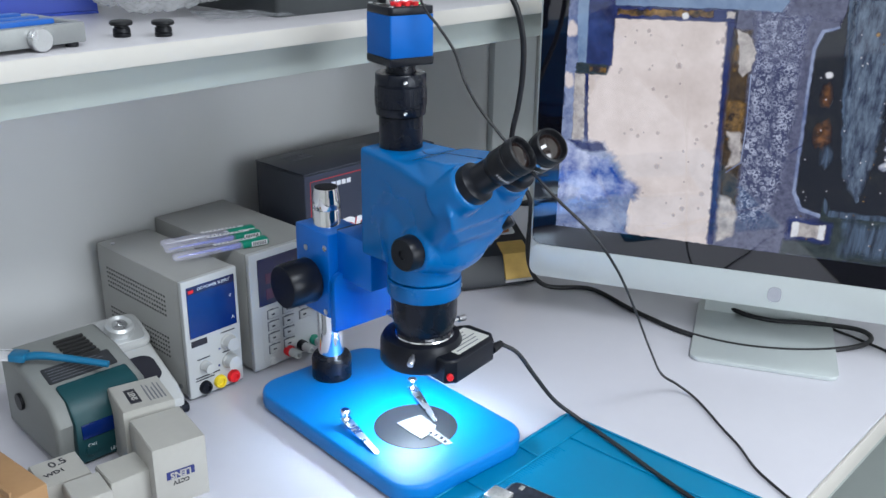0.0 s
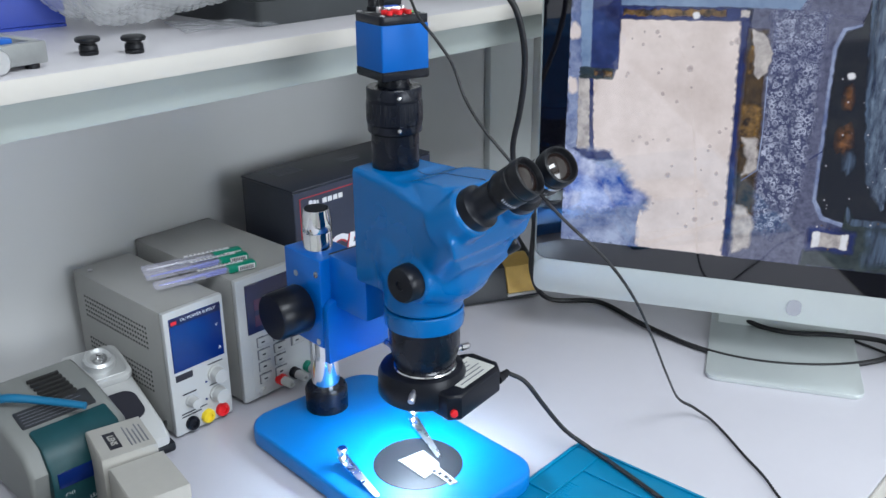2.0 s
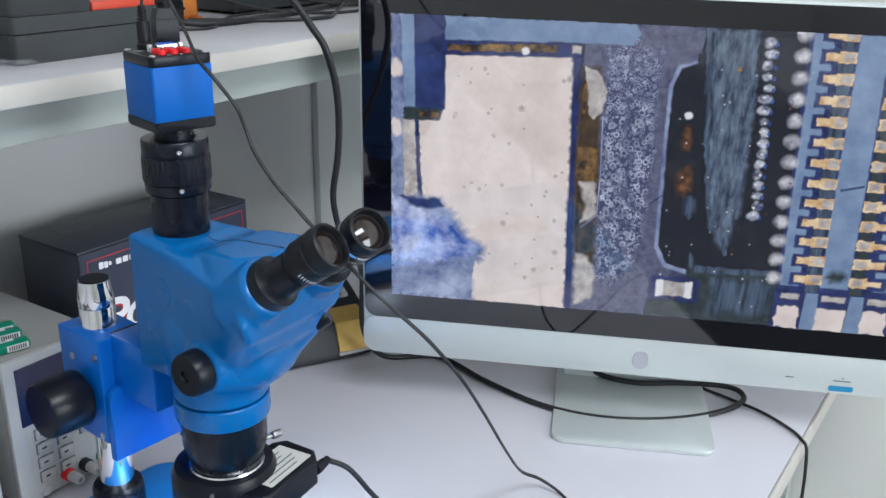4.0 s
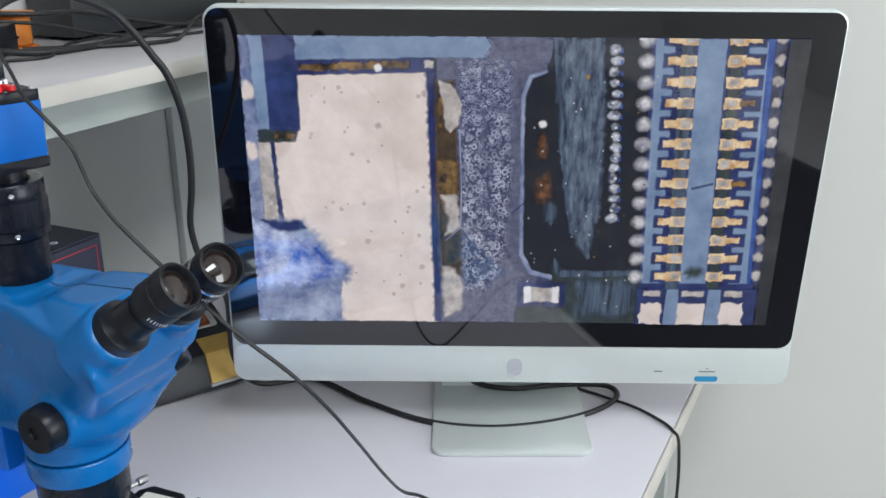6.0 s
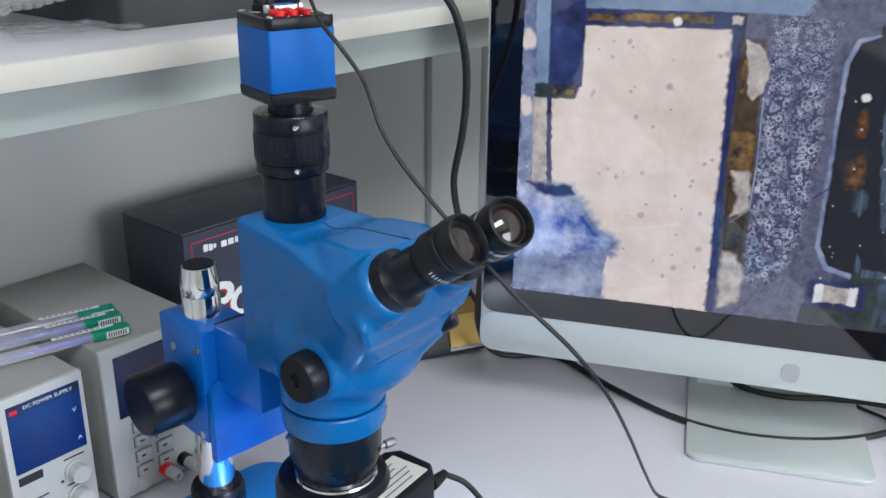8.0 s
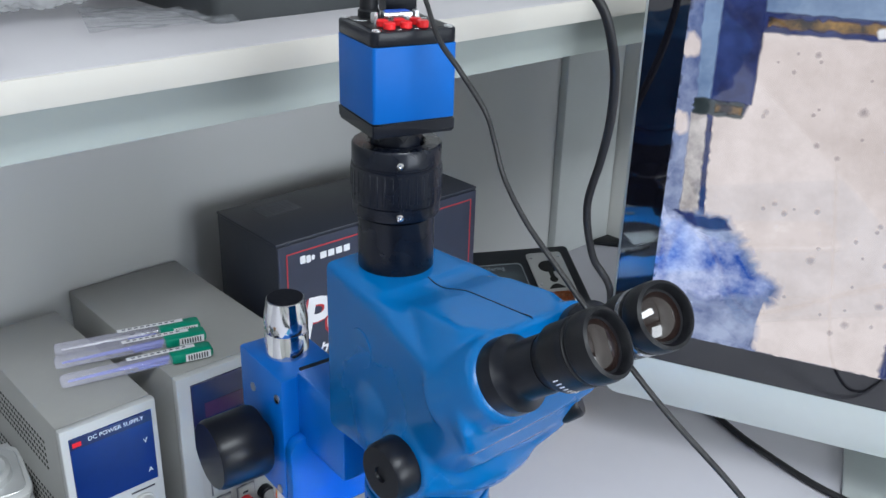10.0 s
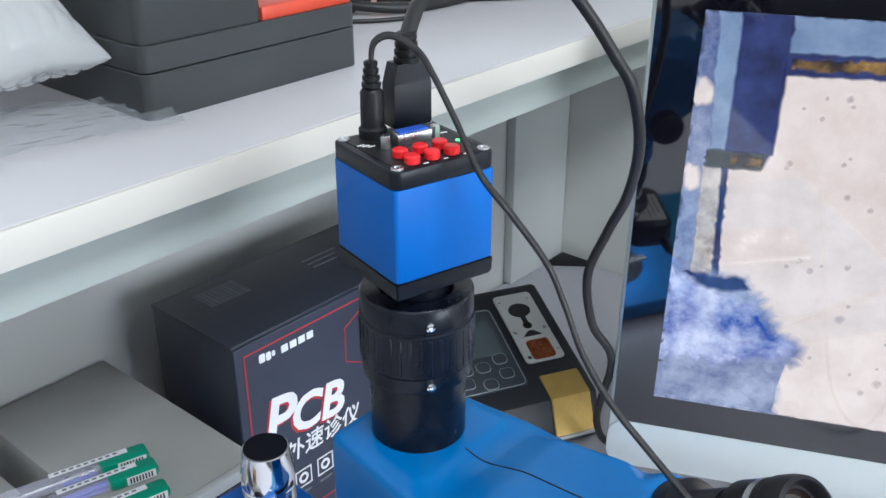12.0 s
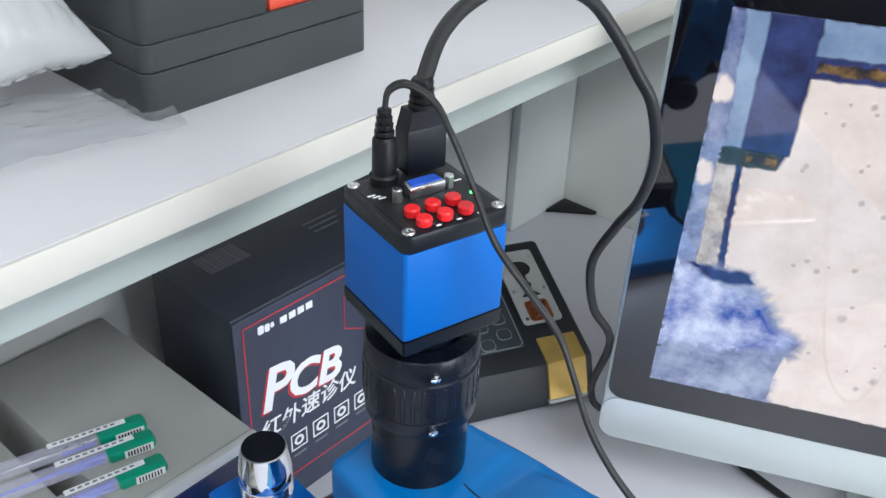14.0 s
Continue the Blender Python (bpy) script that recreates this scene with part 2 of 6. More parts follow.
def outline(points, z0, z1, bevel=0.0, seg=2, bm=None, m=None):
    """A plate from a plan outline."""
    b2 = bmesh.new()
    f = b2.faces.new([b2.verts.new((x, y, z0)) for x, y in points])
    up = bmesh.ops.extrude_face_region(b2, geom=[f])["geom"]
    bmesh.ops.translate(b2, vec=(0, 0, z1 - z0), verts=[v for v in up if isinstance(v, bmesh.types.BMVert)])
    if bevel:
        edges = [e for e in b2.edges if abs(e.verts[0].co.z - e.verts[1].co.z) < 1e-6]
        bmesh.ops.bevel(b2, geom=edges, offset=bevel, segments=seg, affect="EDGES", profile=0.5, clamp_overlap=True)
    return merge(bm, b2, m)


def round_rect(x0, x1, y0, y1, r, n=6):
    pts = []
    for cx, cy, a in ((x1 - r, y1 - r, 0), (x0 + r, y1 - r, 90), (x0 + r, y0 + r, 180), (x1 - r, y0 + r, 270)):
        for i in range(n + 1):
            t = radians(a + 90 * i / n)
            pts.append((cx + r * math.cos(t), cy + r * math.sin(t)))
    return pts


def spline(points, steps=8):
    pts = [Vector(p) for p in points]
    ext = [2 * pts[0] - pts[1]] + pts + [2 * pts[-1] - pts[-2]]
    out = []
    for a, b, c, d in zip(ext, ext[1:], ext[2:], ext[3:]):
        for i in range(steps):
            t = i / steps
            out.append(0.5 * (2 * b + (c - a) * t + (2 * a - 5 * b + 4 * c - d) * t * t + (3 * b - a - 3 * c + d) * t ** 3))
    return out + [pts[-1]]


def hose(points, r, n=10, steps=8, bm=None):
    """A round cable along a smooth line."""
    line = spline(points, steps)
    b2 = bmesh.new()
    rings = []
    side = None
    for i, p in enumerate(line):
        d = (line[min(i + 1, len(line) - 1)] - line[max(i - 1, 0)]).normalized()
        if side is None:
            side = d.orthogonal().normalized()
        side = (side - d * side.dot(d)).normalized()
        up = d.cross(side)
        rad = r(i / (len(line) - 1)) if callable(r) else r
        rings.append([b2.verts.new(p + rad * (math.cos(2 * math.pi * k / n) * side + math.sin(2 * math.pi * k / n) * up)) for k in range(n)])
    for a, b in zip(rings, rings[1:]):
        for k in range(n):
            b2.faces.new((a[k], a[(k + 1) % n], b[(k + 1) % n], b[k]))
    b2.faces.new(rings[0][::-1])
    b2.faces.new(rings[-1])
    return merge(bm, b2)


def hull(points, bm=None, m=None):
    b2 = bmesh.new()
    for p in points:
        b2.verts.new(p)
    res = bmesh.ops.convex_hull(b2, input=b2.verts[:])
    bmesh.ops.delete(b2, geom=[g for g in res["geom_interior"] if isinstance(g, bmesh.types.BMVert)], context="VERTS")
    return merge(bm, b2, m)


def letters(text, size, depth=0.0003, bold=0.0, align="CENTER", shear=0.0):
    """The outlines of a word as a thin solid in the xy plane."""
    cu = bpy.data.curves.new("word", "FONT")
    cu.body, cu.size, cu.extrude, cu.offset, cu.align_x, cu.align_y, cu.shear = text, size, depth, bold, align, "CENTER", shear
    cu.resolution_u = 3
    ob = bpy.data.objects.new("word", cu)
    scene.collection.objects.link(ob)
    bpy.context.view_layer.update()
    me = bpy.data.meshes.new_from_object(ob.evaluated_get(bpy.context.evaluated_depsgraph_get()))
    bpy.data.objects.remove(ob)
    bm = bmesh.new()
    bm.from_mesh(me)
    bpy.data.meshes.remove(me)
    return bm


def moved(bm, m):
    bmesh.ops.transform(bm, matrix=m, verts=bm.verts[:])
    return bm


UPRIGHT = pose(0, 0, 0, 90, 0, 0)   # turns the xy plane into a face that looks along -y

# ---------------------------------------------------------------- the room
X0, X1, Y0, Y1, H = -2.5, 1.49, -2.6, 1.105, 2.7
solid("floor", box(X0 - 0.1, X1 + 0.1, Y0 - 0.1, Y1 + 0.1, -0.1, 0.0), FLOOR, "pale glossy tiled workshop floor", "floor", kind="structure")
# unseen dark slab, added to end the pale veil reflected in the screen
solid("dark_floor_slab", box(-2.2, 1.0, -1.9, -0.43, 0.0, 0.008, 0.002), mat("dark_slab", (0.03, 0.032, 0.035), 0.7, var=0.2, scale=12, bump=0.2, bump_scale=300), "unseen dark grey slab on the floor, added to darken the screen's reflection", "floor mat", kind="structure")
solid("ceiling", box(X0 - 0.1, X1 + 0.1, Y0 - 0.1, Y1 + 0.1, H, H + 0.1), CEIL, "plain white ceiling", "ceiling", kind="structure")
solid("wall_north", box(X0 - 0.1, X1 + 0.1, Y1, Y1 + 0.1, 0, H), WALL, "light grey painted wall behind the bench", "wall", kind="structure")
solid("wall_east", box(X1, X1 + 0.1, Y0, Y1, 0, H), WALL_SIDE, "off-white painted wall at the bench end", "wall", kind="structure")
solid("wall_south", box(X0, X1, Y0 - 0.1, Y0, 0, H), WALL_SIDE, "off-white painted wall", "wall", kind="structure")
solid("wall_west", box(X0 - 0.1, X0, Y0, Y1, 0, H), WALL_SIDE, "off-white painted wall", "wall", kind="structure")
solid("trim", box(1.362, 1.488, 1.09, 1.104, DESK, 1.20, 0.002), mat("pale_upright_board", (0.56, 0.585, 0.58), 0.5, var=0.04, scale=6), "pale grey upright board between bench and shelf", "panel", kind="structure")

# the bench: a continuous top with a front rail and end panels
desk = thing("workbench", "white melamine workbench top with pale front edge", "desk", kind="structure")
part("desktop", box(-1.2, 1.488, 0.262, 1.10, DESK - 0.03, DESK, 0.0015), WHITE_BOARD, desk)
part("front_edge", box(-1.2, 1.488, 0.258, 0.2615, DESK - 0.03, DESK - 0.001, 0.001), WHITE_EDGE, desk)
part("apron", box(-1.15, 1.47, 0.30, 0.32, DESK - 0.13, DESK - 0.031), APRON, desk)
for x in (-1.18, 0.2, 1.46):
    part("end_panel", box(x - 0.0125, x + 0.0125, 0.30, 1.08, 0.0, DESK - 0.031), APRON, desk)

SHELF, SY = 1.21, 0.790
shelf = thing("shelf", "long white wall shelf with a recessed grey rail under it", "shelf", kind="structure")
part("board", box(-1.2, 1.488, SY + 0.0025, 1.10, SHELF - 0.019, SHELF, 0.001), SHELF_BOARD, shelf)
part("front_edge", box(-1.2, 1.488, SY, SY + 0.0022, SHELF - 0.019, SHELF - 0.0005, 0.0006), WHITE_EDGE, shelf)
part("rail", box(-1.2, 1.488, SY + 0.028, SY + 0.046, SHELF - 0.0565, SHELF - 0.0195, 0.001), APRON, shelf)

# ---------------------------------------------------------------- the monitor
# its own frame: x to the right along the screen, y away from the viewer, z up; origin at the screen's lower left corner
def screen_frame(x, y, z, yaw, lean, roll):
    return pose(x, y, z, 0, 0, yaw) @ pose(0, 0, 0, lean, 0, 0) @ pose(0, 0, 0, 0, roll, 0)


MON = screen_frame(1.049, 0.712, 0.910, -65.0, 4.2, 0.9)
SW, SH = 0.594, 0.334
monitor = thing("monitor", "large silver desktop monitor with black glass border, switched on", "monitor", MON)


def face(points, y0, y1, bevel=0.0, seg=2):
    """A plate in the screen's plane, from y0 (front) back to y1."""
    return moved(outline(points, -y1, -y0, bevel, seg), UPRIGHT)


part("shell", face(round_rect(-0.036, 0.632, -0.083, 0.364, 0.018), 0.001, 0.016, 0.003), ALU, monitor, "silver metal shell")
part("back", moved(outline(round_rect(0.03, 0.566, -0.05, 0.33, 0.1), -0.045, -0.0162, 0.012, 3), UPRIGHT), ALU, monitor)
part("chin", face(round_rect(-0.0355, 0.6315, -0.0825, -0.033, 0.016), -0.0005, 0.0009, 0.0003), ALU, monitor, "silver chin below the screen")
BEZEL = mat("black_glass", (0.004, 0.004, 0.007), 0.035, var=0.2, rough_var=0.01, ior=1.78)
part("glass_border", face(round_rect(-0.033, 0.629, -0.0325, 0.361, 0.015), -0.0004, 0.0009), BEZEL, monitor, "black glass border")
LOGO = mat("polished_badge", (0.55, 0.57, 0.60), 0.2, metal=0.9, var=0.05)
bm = face([(0.302 + 0.0105 * math.cos(t) * (1 - 0.12 * math.cos(2 * t)), -0.061 + 0.0115 * math.sin(t)) for t in [2 * math.pi * i / 28 for i in range(28)]], -0.0012, -0.0006)
part("badge", bm, LOGO, monitor, "small polished round badge")
BADGE_BLUE = mat("blue_sticker", (0.02, 0.22, 0.42), 0.4, var=0.05)
part("sticker", face(round_rect(0.520, 0.548, -0.079, -0.072, 0.003), -0.0010, -0.0006), BADGE_BLUE, monitor, "small blue oval sticker")
for i, (u, w) in enumerate(((0.470, 0.010), (0.524, 0.020), (0.533, 0.002))):
    part("marking", face(round_rect(u, u + w, -0.066 + 0.004 * (i == 2), -0.0645 + 0.004 * (i == 2), 0.0004, 2), -0.0009, -0.0006), INK_GREY, monitor)

# the picture: an enlarged circuit board, in lit flat shapes
P = 0.77
S_BASE = screen_mat("lit_dark_board", (0.006, 0.008, 0.03), (0.10, 0.11, 0.22), P, 38, lo_at=0.42, hi_at=0.72)
S_CHIP = screen_mat("lit_white_chip", (0.66, 0.565, 0.525), (0.82, 0.72, 0.685), P, 22, lo_at=0.3, hi_at=0.6)
S_BLUE = screen_mat("lit_pale_blue", (0.13, 0.20, 0.35), (0.25, 0.35, 0.52), P, 30, lo_at=0.3, hi_at=0.65)
S_NAVY = screen_mat("lit_navy", (0.008, 0.012, 0.07), (0.03, 0.05, 0.20), P, 45)
S_CELLS = screen_mat("lit_flux_bubbles", (0.050, 0.058, 0.135), (0.56, 0.60, 0.76), P, 270, lo_at=0.0, hi_at=0.9, kind="bubbles")
S_HAZE = screen_mat("lit_blue_haze", (0.07, 0.10, 0.25), (0.36, 0.42, 0.60), P, 24, lo_at=0.36, hi_at=0.64)
S_DEEP = screen_mat("lit_deep_blue", (0.008, 0.04, 0.24), (0.06, 0.15, 0.50), P, 30)
S_BEAD = screen_mat("lit_glassy_bead", (0.06, 0.07, 0.13), (0.62, 0.65, 0.74), P, 90, lo_at=0.38, hi_at=0.62)
S_BLACK = screen_mat("lit_black", (0.004, 0.005, 0.012), (0.026, 0.026, 0.026), P, 30, lo_at=0.5, hi_at=0.8)
S_FIBRE = screen_mat("lit_fibres", (0.012, 0.018, 0.035), (0.12, 0.18, 0.28), P, 26, stretch=(6, 1, 0.5), lo_at=0.38, hi_at=0.72)
S_GOLD = screen_mat("lit_gold_pin", (0.55, 0.30, 0.10), (0.90, 0.70, 0.45), P, 70, lo_at=0.35, hi_at=0.6)
S_AMBER = screen_mat("lit_amber", (0.02, 0.012, 0.01), (0.50, 0.28, 0.07), P, 40, lo_at=0.42, hi_at=0.7)
S_WHITE = screen_mat("lit_white", (0.70, 0.70, 0.74), (0.92, 0.92, 0.95), P, 40)
S_GLOSS = screen_mat("lit_solder", (0.25, 0.25, 0.33), (0.85, 0.84, 0.86), P, 75, lo_at=0.35, hi_at=0.62)
S_SMEAR = screen_mat("lit_blue_fluff", (0.015, 0.06, 0.36), (0.62, 0.68, 0.90), P, 19, lo_at=0.37, hi_at=0.60)
S_SPECK = screen_mat("lit_grey_speck", (0.42, 0.36, 0.36), (0.50, 0.43, 0.42), P, 60)

LAYER = [0.0006]


def soft_face(pts, depth, blur):
    """A flat shape of the picture at its depth in the glass; its coverage falls from one to nothing across its rim."""
    n = len(pts)
    area = sum(pts[i][0] * pts[(i + 1) % n][1] - pts[(i + 1) % n][0] * pts[i][1] for i in range(n))
    turn = 1.0 if area > 0 else -1.0
    bm = bmesh.new()
    tag = bm.verts.layers.float.new("cover")
    rings = ([], [])
    for i, (x, z) in enumerate(pts):
        (xa, za), (xb, zb) = pts[i - 1], pts[(i + 1) % n]
        tx, tz = xb - xa, zb - za
        k = math.hypot(tx, tz) or 1.0
        nx, nz = turn * tz / k, -turn * tx / k
        for ring, sign, cover in ((rings[0], -1, 1.0), (rings[1], 1, 0.0)):
            v = bm.verts.new((min(max(x + sign * blur * nx, 0), SW), -depth, min(max(z + sign * blur * nz, 0), SH)))
            v[tag] = cover
            if sign > 0 and (x <= 0 or x >= SW or z <= 0 or z >= SH):
                v[tag] = 1.0
            ring.append(v)
    bm.faces.new(rings[0])
    for i in range(n):
        j = (i + 1) % n
        bm.faces.new((rings[0][i], rings[0][j], rings[1][j], rings[1][i]))
    bmesh.ops.triangulate(bm, faces=bm.faces[:])
    return bm


picture = part("picture", soft_face([(0, 0), (SW, 0), (SW, SH), (0, SH)], 0.0006, 0.0), S_BASE, monitor, "lit magnified picture of a circuit board", smooth=False)


def lit(name, pts, m, label="", blur=0.0011):
    LAYER[0] += 0.00001
    part(name, soft_face(pts, LAYER[0], blur), m, picture, label, smooth=False)


def inside(x, z):
    return min(max(x, 0.0), SW), min(max(z, 0.0), SH)


def uneven(x0, x1, z0, z1, amp, n=10, seed=1):
    rnd = random.Random(seed)
    e = lambda: rnd.uniform(-amp, amp)
    pts = [(x0 + (x1 - x0) * i / n, z0 + e()) for i in range(n)] + [(x1 + e(), z0 + (z1 - z0) * i / n) for i in range(n)]
    pts += [(x1 + (x0 - x1) * i / n, z1 + e()) for i in range(n)] + [(x0 + e(), z1 + (z0 - z1) * i / n) for i in range(n)]
    return [inside(x, z) for x, z in pts]


def rough(pts, amp=0.0016, step=0.006, seed=1):
    """The same outline with a ragged edge."""
    rnd = random.Random(seed)
    out = []
    for (x0, z0), (x1, z1) in zip(pts, pts[1:] + pts[:1]):
        n = max(1, int(math.hypot(x1 - x0, z1 - z0) / step))
        for i in range(n):
            k = amp if i else amp * 0.4
            out.append(inside(x0 + (x1 - x0) * i / n + rnd.uniform(-k, k), z0 + (z1 - z0) * i / n + rnd.uniform(-k, k)))
    return out


def disc_points(cx, cz, rx, rz, amp=0.1, n=18, seed=2):
    rnd = random.Random(seed)
    return [inside(cx + rx * (1 + rnd.uniform(-amp, amp)) * math.cos(2 * math.pi * i / n), cz + rz * (1 + rnd.uniform(-amp, amp)) * math.sin(2 * math.pi * i / n)) for i in range(n)]


def slanted(x0, x1, z0, z1, lean):
    """An upright bar whose foot stands to one side of its head."""
    return [(x0, z1), (x1, z1), (x1 + lean, z0), (x0 + lean, z0)]


# flux between the chip and the slot: fine bubbles, large bubbles, then a smooth violet film
S_FILM = screen_mat("lit_violet_film", (0.045, 0.048, 0.100), (0.17, 0.18, 0.285), P, 110, lo_at=0.30, hi_at=0.72)
S_FINE = screen_mat("lit_fine_bubbles", (0.055, 0.062, 0.145), (0.48, 0.52, 0.68), P, 430, lo_at=0.0, hi_at=0.9, kind="bubbles")
S_ROPE = screen_mat("lit_rope", (0.012, 0.020, 0.055), (0.21, 0.28, 0.38), P, 48, stretch=(3.0, 1, 0.75), lo_at=0.36, hi_at=0.74, detail=12.0)
S_DUSK = screen_mat("lit_dusky_edge", (0.012, 0.013, 0.016), (0.05, 0.048, 0.05), P, 24, lo_at=0.4, hi_at=0.7)
S_RUST = screen_mat("lit_rust", (0.020, 0.010, 0.006), (0.26, 0.11, 0.04), P, 140, lo_at=0.35, hi_at=0.65)
S_PEARL = screen_mat("lit_pearl", (0.30, 0.27, 0.27), (0.66, 0.61, 0.58), P, 60, lo_at=0.34, hi_at=0.66)
S_MOSS = screen_mat("lit_mossy_dark", (0.010, 0.016, 0.018), (0.05, 0.07, 0.07), P, 50)
S_UMBER = screen_mat("lit_umber", (0.012, 0.008, 0.006), (0.12, 0.07, 0.025), P, 60, lo_at=0.36, hi_at=0.7)
lit("flux_film", uneven(0.205, 0.322, 0.0, SH, 0.002, seed=3), S_FILM)
lit("fine_foam", rough([(0.228, 0.316), (0.258, 0.331), (0.292, 0.331), (0.286, 0.30), (0.284, 0.225), (0.232, 0.225), (0.236, 0.26)], 0.004, 0.006, 3), S_FINE, blur=0.004)
lit("flux_foam", rough([(0.230, 0.235), (0.280, 0.248), (0.288, 0.20), (0.286, 0.12), (0.280, 0.07), (0.262, 0.03), (0.240, 0.052), (0.234, 0.12)], 0.004, 0.006, 4), S_CELLS, blur=0.004)
lit("dark_seam", uneven(0.262, 0.335, 0.309, SH, 0.003, 8, 13), S_FILM, blur=0.004)

# left edge: pale strips, the dark bar and its amber foot, a bent lead
lit("left_film", rough([(0.0, SH), (0.012, SH), (0.018, 0.23), (0.014, 0.13), (0.0, 0.12)], 0.002, 0.005, 6), S_HAZE, blur=0.002)
for z in (0.275, 0.208):
    lit("warm_patch", disc_points(0.006, z, 0.007, 0.011, 0.25, 12, int(z * 1000)), S_CHIP, blur=0.002)
lit("left_strip", rough([(0.010, SH), (0.027, SH), (0.028, 0.232), (0.016, 0.232), (0.013, 0.28)], 0.0014, 0.005), S_BLUE)
lit("white_chip", rough([(0.060, 0.293), (0.196, 0.298), (0.198, 0.243), (0.201, 0.172), (0.207, 0.0), (0.096, 0.0), (0.10, 0.06), (0.06, 0.115), (0.033, 0.126), (0.030, 0.219), (0.055, 0.222), (0.060, 0.235)], 0.0006), S_CHIP, "large pale chip with specks", 0.0014)
lit("chip_edge", rough([(0.195, 0.302), (0.204, 0.302), (0.2135, 0.0), (0.206, 0.0)], 0.0015, 0.004, 5), S_NAVY, blur=0.002)
lit("pale_lead", rough([(0.013, 0.219), (0.027, 0.219), (0.033, 0.127), (0.015, 0.127)], 0.0008), S_PEARL)
lit("thin_lead", rough([(0.026, 0.219), (0.031, 0.219), (0.036, 0.127), (0.031, 0.127)], 0.0009, 0.004), S_NAVY)
lit("dark_bar", rough([(0.025, SH), (0.058, SH), (0.060, 0.232), (0.027, 0.232)], 0.0004), S_NAVY, "dark blue bar")
lit("amber_foot", uneven(0.014, 0.055, 0.219, 0.232, 0.0015, 6, 7), S_MOSS)
lit("amber_glint", uneven(0.032, 0.053, 0.222, 0.229, 0.001, 6, 17), S_AMBER)
lit("top_band", rough([(0.059, SH), (0.256, SH), (0.263, 0.325), (0.256, 0.312), (0.2, 0.312), (0.059, 0.308)], 0.0010, 0.005), S_BLUE, "pale blue band along the top")
lit("pin_shadow", rough([(0.058, 0.308), (0.200, 0.311), (0.200, 0.296), (0.058, 0.292)], 0.0008), S_NAVY)
lit("pin_strip", rough([(0.062, 0.304), (0.178, 0.308), (0.178, 0.301), (0.062, 0.297)], 0.0016, 0.004, 8), S_AMBER)
lit("bright_dot", uneven(0.194, 0.203, 0.301, 0.309, 0.0008, 4), S_PEARL)
lit("bright_dot", disc_points(0.145, 0.3005, 0.004, 0.0042), S_WHITE)

# solder and amber along the chip's edge
lit("edge_gap", rough([(0.205, 0.288), (0.226, 0.288), (0.232, 0.19), (0.236, 0.06), (0.213, 0.06), (0.207, 0.18)], 0.0015), S_UMBER, blur=0.003)
lit("amber_gap", uneven(0.209, 0.229, 0.150, 0.198, 0.002, 8, 9), S_AMBER, blur=0.003)
lit("solder_blob", rough([(0.209, 0.288), (0.224, 0.282), (0.234, 0.262), (0.231, 0.240), (0.222, 0.231), (0.216, 0.236)], 0.0012, 0.004), S_PEARL)
lit("amber_core", disc_points(0.211, 0.252, 0.003, 0.016, 0.15, seed=14), S_AMBER, blur=0.002)
lit("solder_blob", rough([(0.212, 0.160), (0.230, 0.158), (0.233, 0.120), (0.216, 0.110), (0.222, 0.130)], 0.002, 0.004, 4), S_PEARL, blur=0.002)
lit("solder_blob", rough([(0.214, 0.072), (0.228, 0.068), (0.239, 0.048), (0.236, 0.016), (0.218, 0.006)], 0.0015, 0.005, 5), S_PEARL, blur=0.0025)
for x0, z0, x1, z1 in ((0.2310, 0.235, 0.2342, 0.165), (0.2342, 0.165, 0.2338, 0.120), (0.2338, 0.120, 0.2170, 0.1045)):
    lit("meniscus", [(x0, z0), (x0 + 0.0012, z0 - 0.0006), (x1 + 0.0012, z1 - 0.0006), (x1, z1)], S_HAZE, blur=0.0006)

# blue fluff at the lower left, with a hazy corner under it
lit("blue_under", rough([(0, 0.128), (0.058, 0.128), (0.070, 0.112), (0.088, 0.085), (0.110, 0.070), (0.107, 0.054), (0.092, 0.046), (0.098, 0.0), (0, 0)], 0.003, 0.004), S_HAZE, blur=0.005)
lit("blue_fluff", rough([(0, 0.126), (0.024, 0.118), (0.040, 0.108), (0.066, 0.106), (0.072, 0.092), (0.084, 0.078), (0.104, 0.070), (0.098, 0.060), (0.080, 0.056), (0.056, 0.048), (0.0, 0.044)], 0.0045, 0.004, 2), S_SMEAR, blur=0.004)
lit("blue_ridge", rough([(0.010, 0.127), (0.056, 0.127), (0.061, 0.118), (0.046, 0.114), (0.026, 0.116)], 0.0018, 0.005), S_NAVY, blur=0.002)
lit("haze_corner", rough([(0.0, 0.032), (0.03, 0.034), (0.06, 0.038), (0.082, 0.042), (0.090, 0.026), (0.096, 0.0), (0.0, 0.0)], 0.003, 0.004), S_HAZE, blur=0.004)

# the dark slot and the fibrous rope in it
lit("slot_rim", rough([(0.322, 0.299), (0.304, 0.294), (0.297, 0.272), (0.299, 0.186), (0.302, 0.086), (0.314, 0.063), (0.345, 0.055), (0.44, 0.055), (0.44, 0.30)], 0.0005), S_HAZE)
lit("black_slot", rough([(0.324, 0.297), (0.308, 0.291), (0.301, 0.270), (0.303, 0.186), (0.306, 0.090), (0.317, 0.068), (0.345, 0.060), (0.45, 0.060), (0.45, SH), (0.330, SH), (0.326, 0.31)], 0.0007), S_BLACK, "black slot")
lit("rope_edge", rough([(0.328, SH), (0.334, SH), (0.346, 0.22), (0.362, 0.112), (0.356, 0.115), (0.340, 0.22)], 0.0015, 0.005), S_FIBRE)
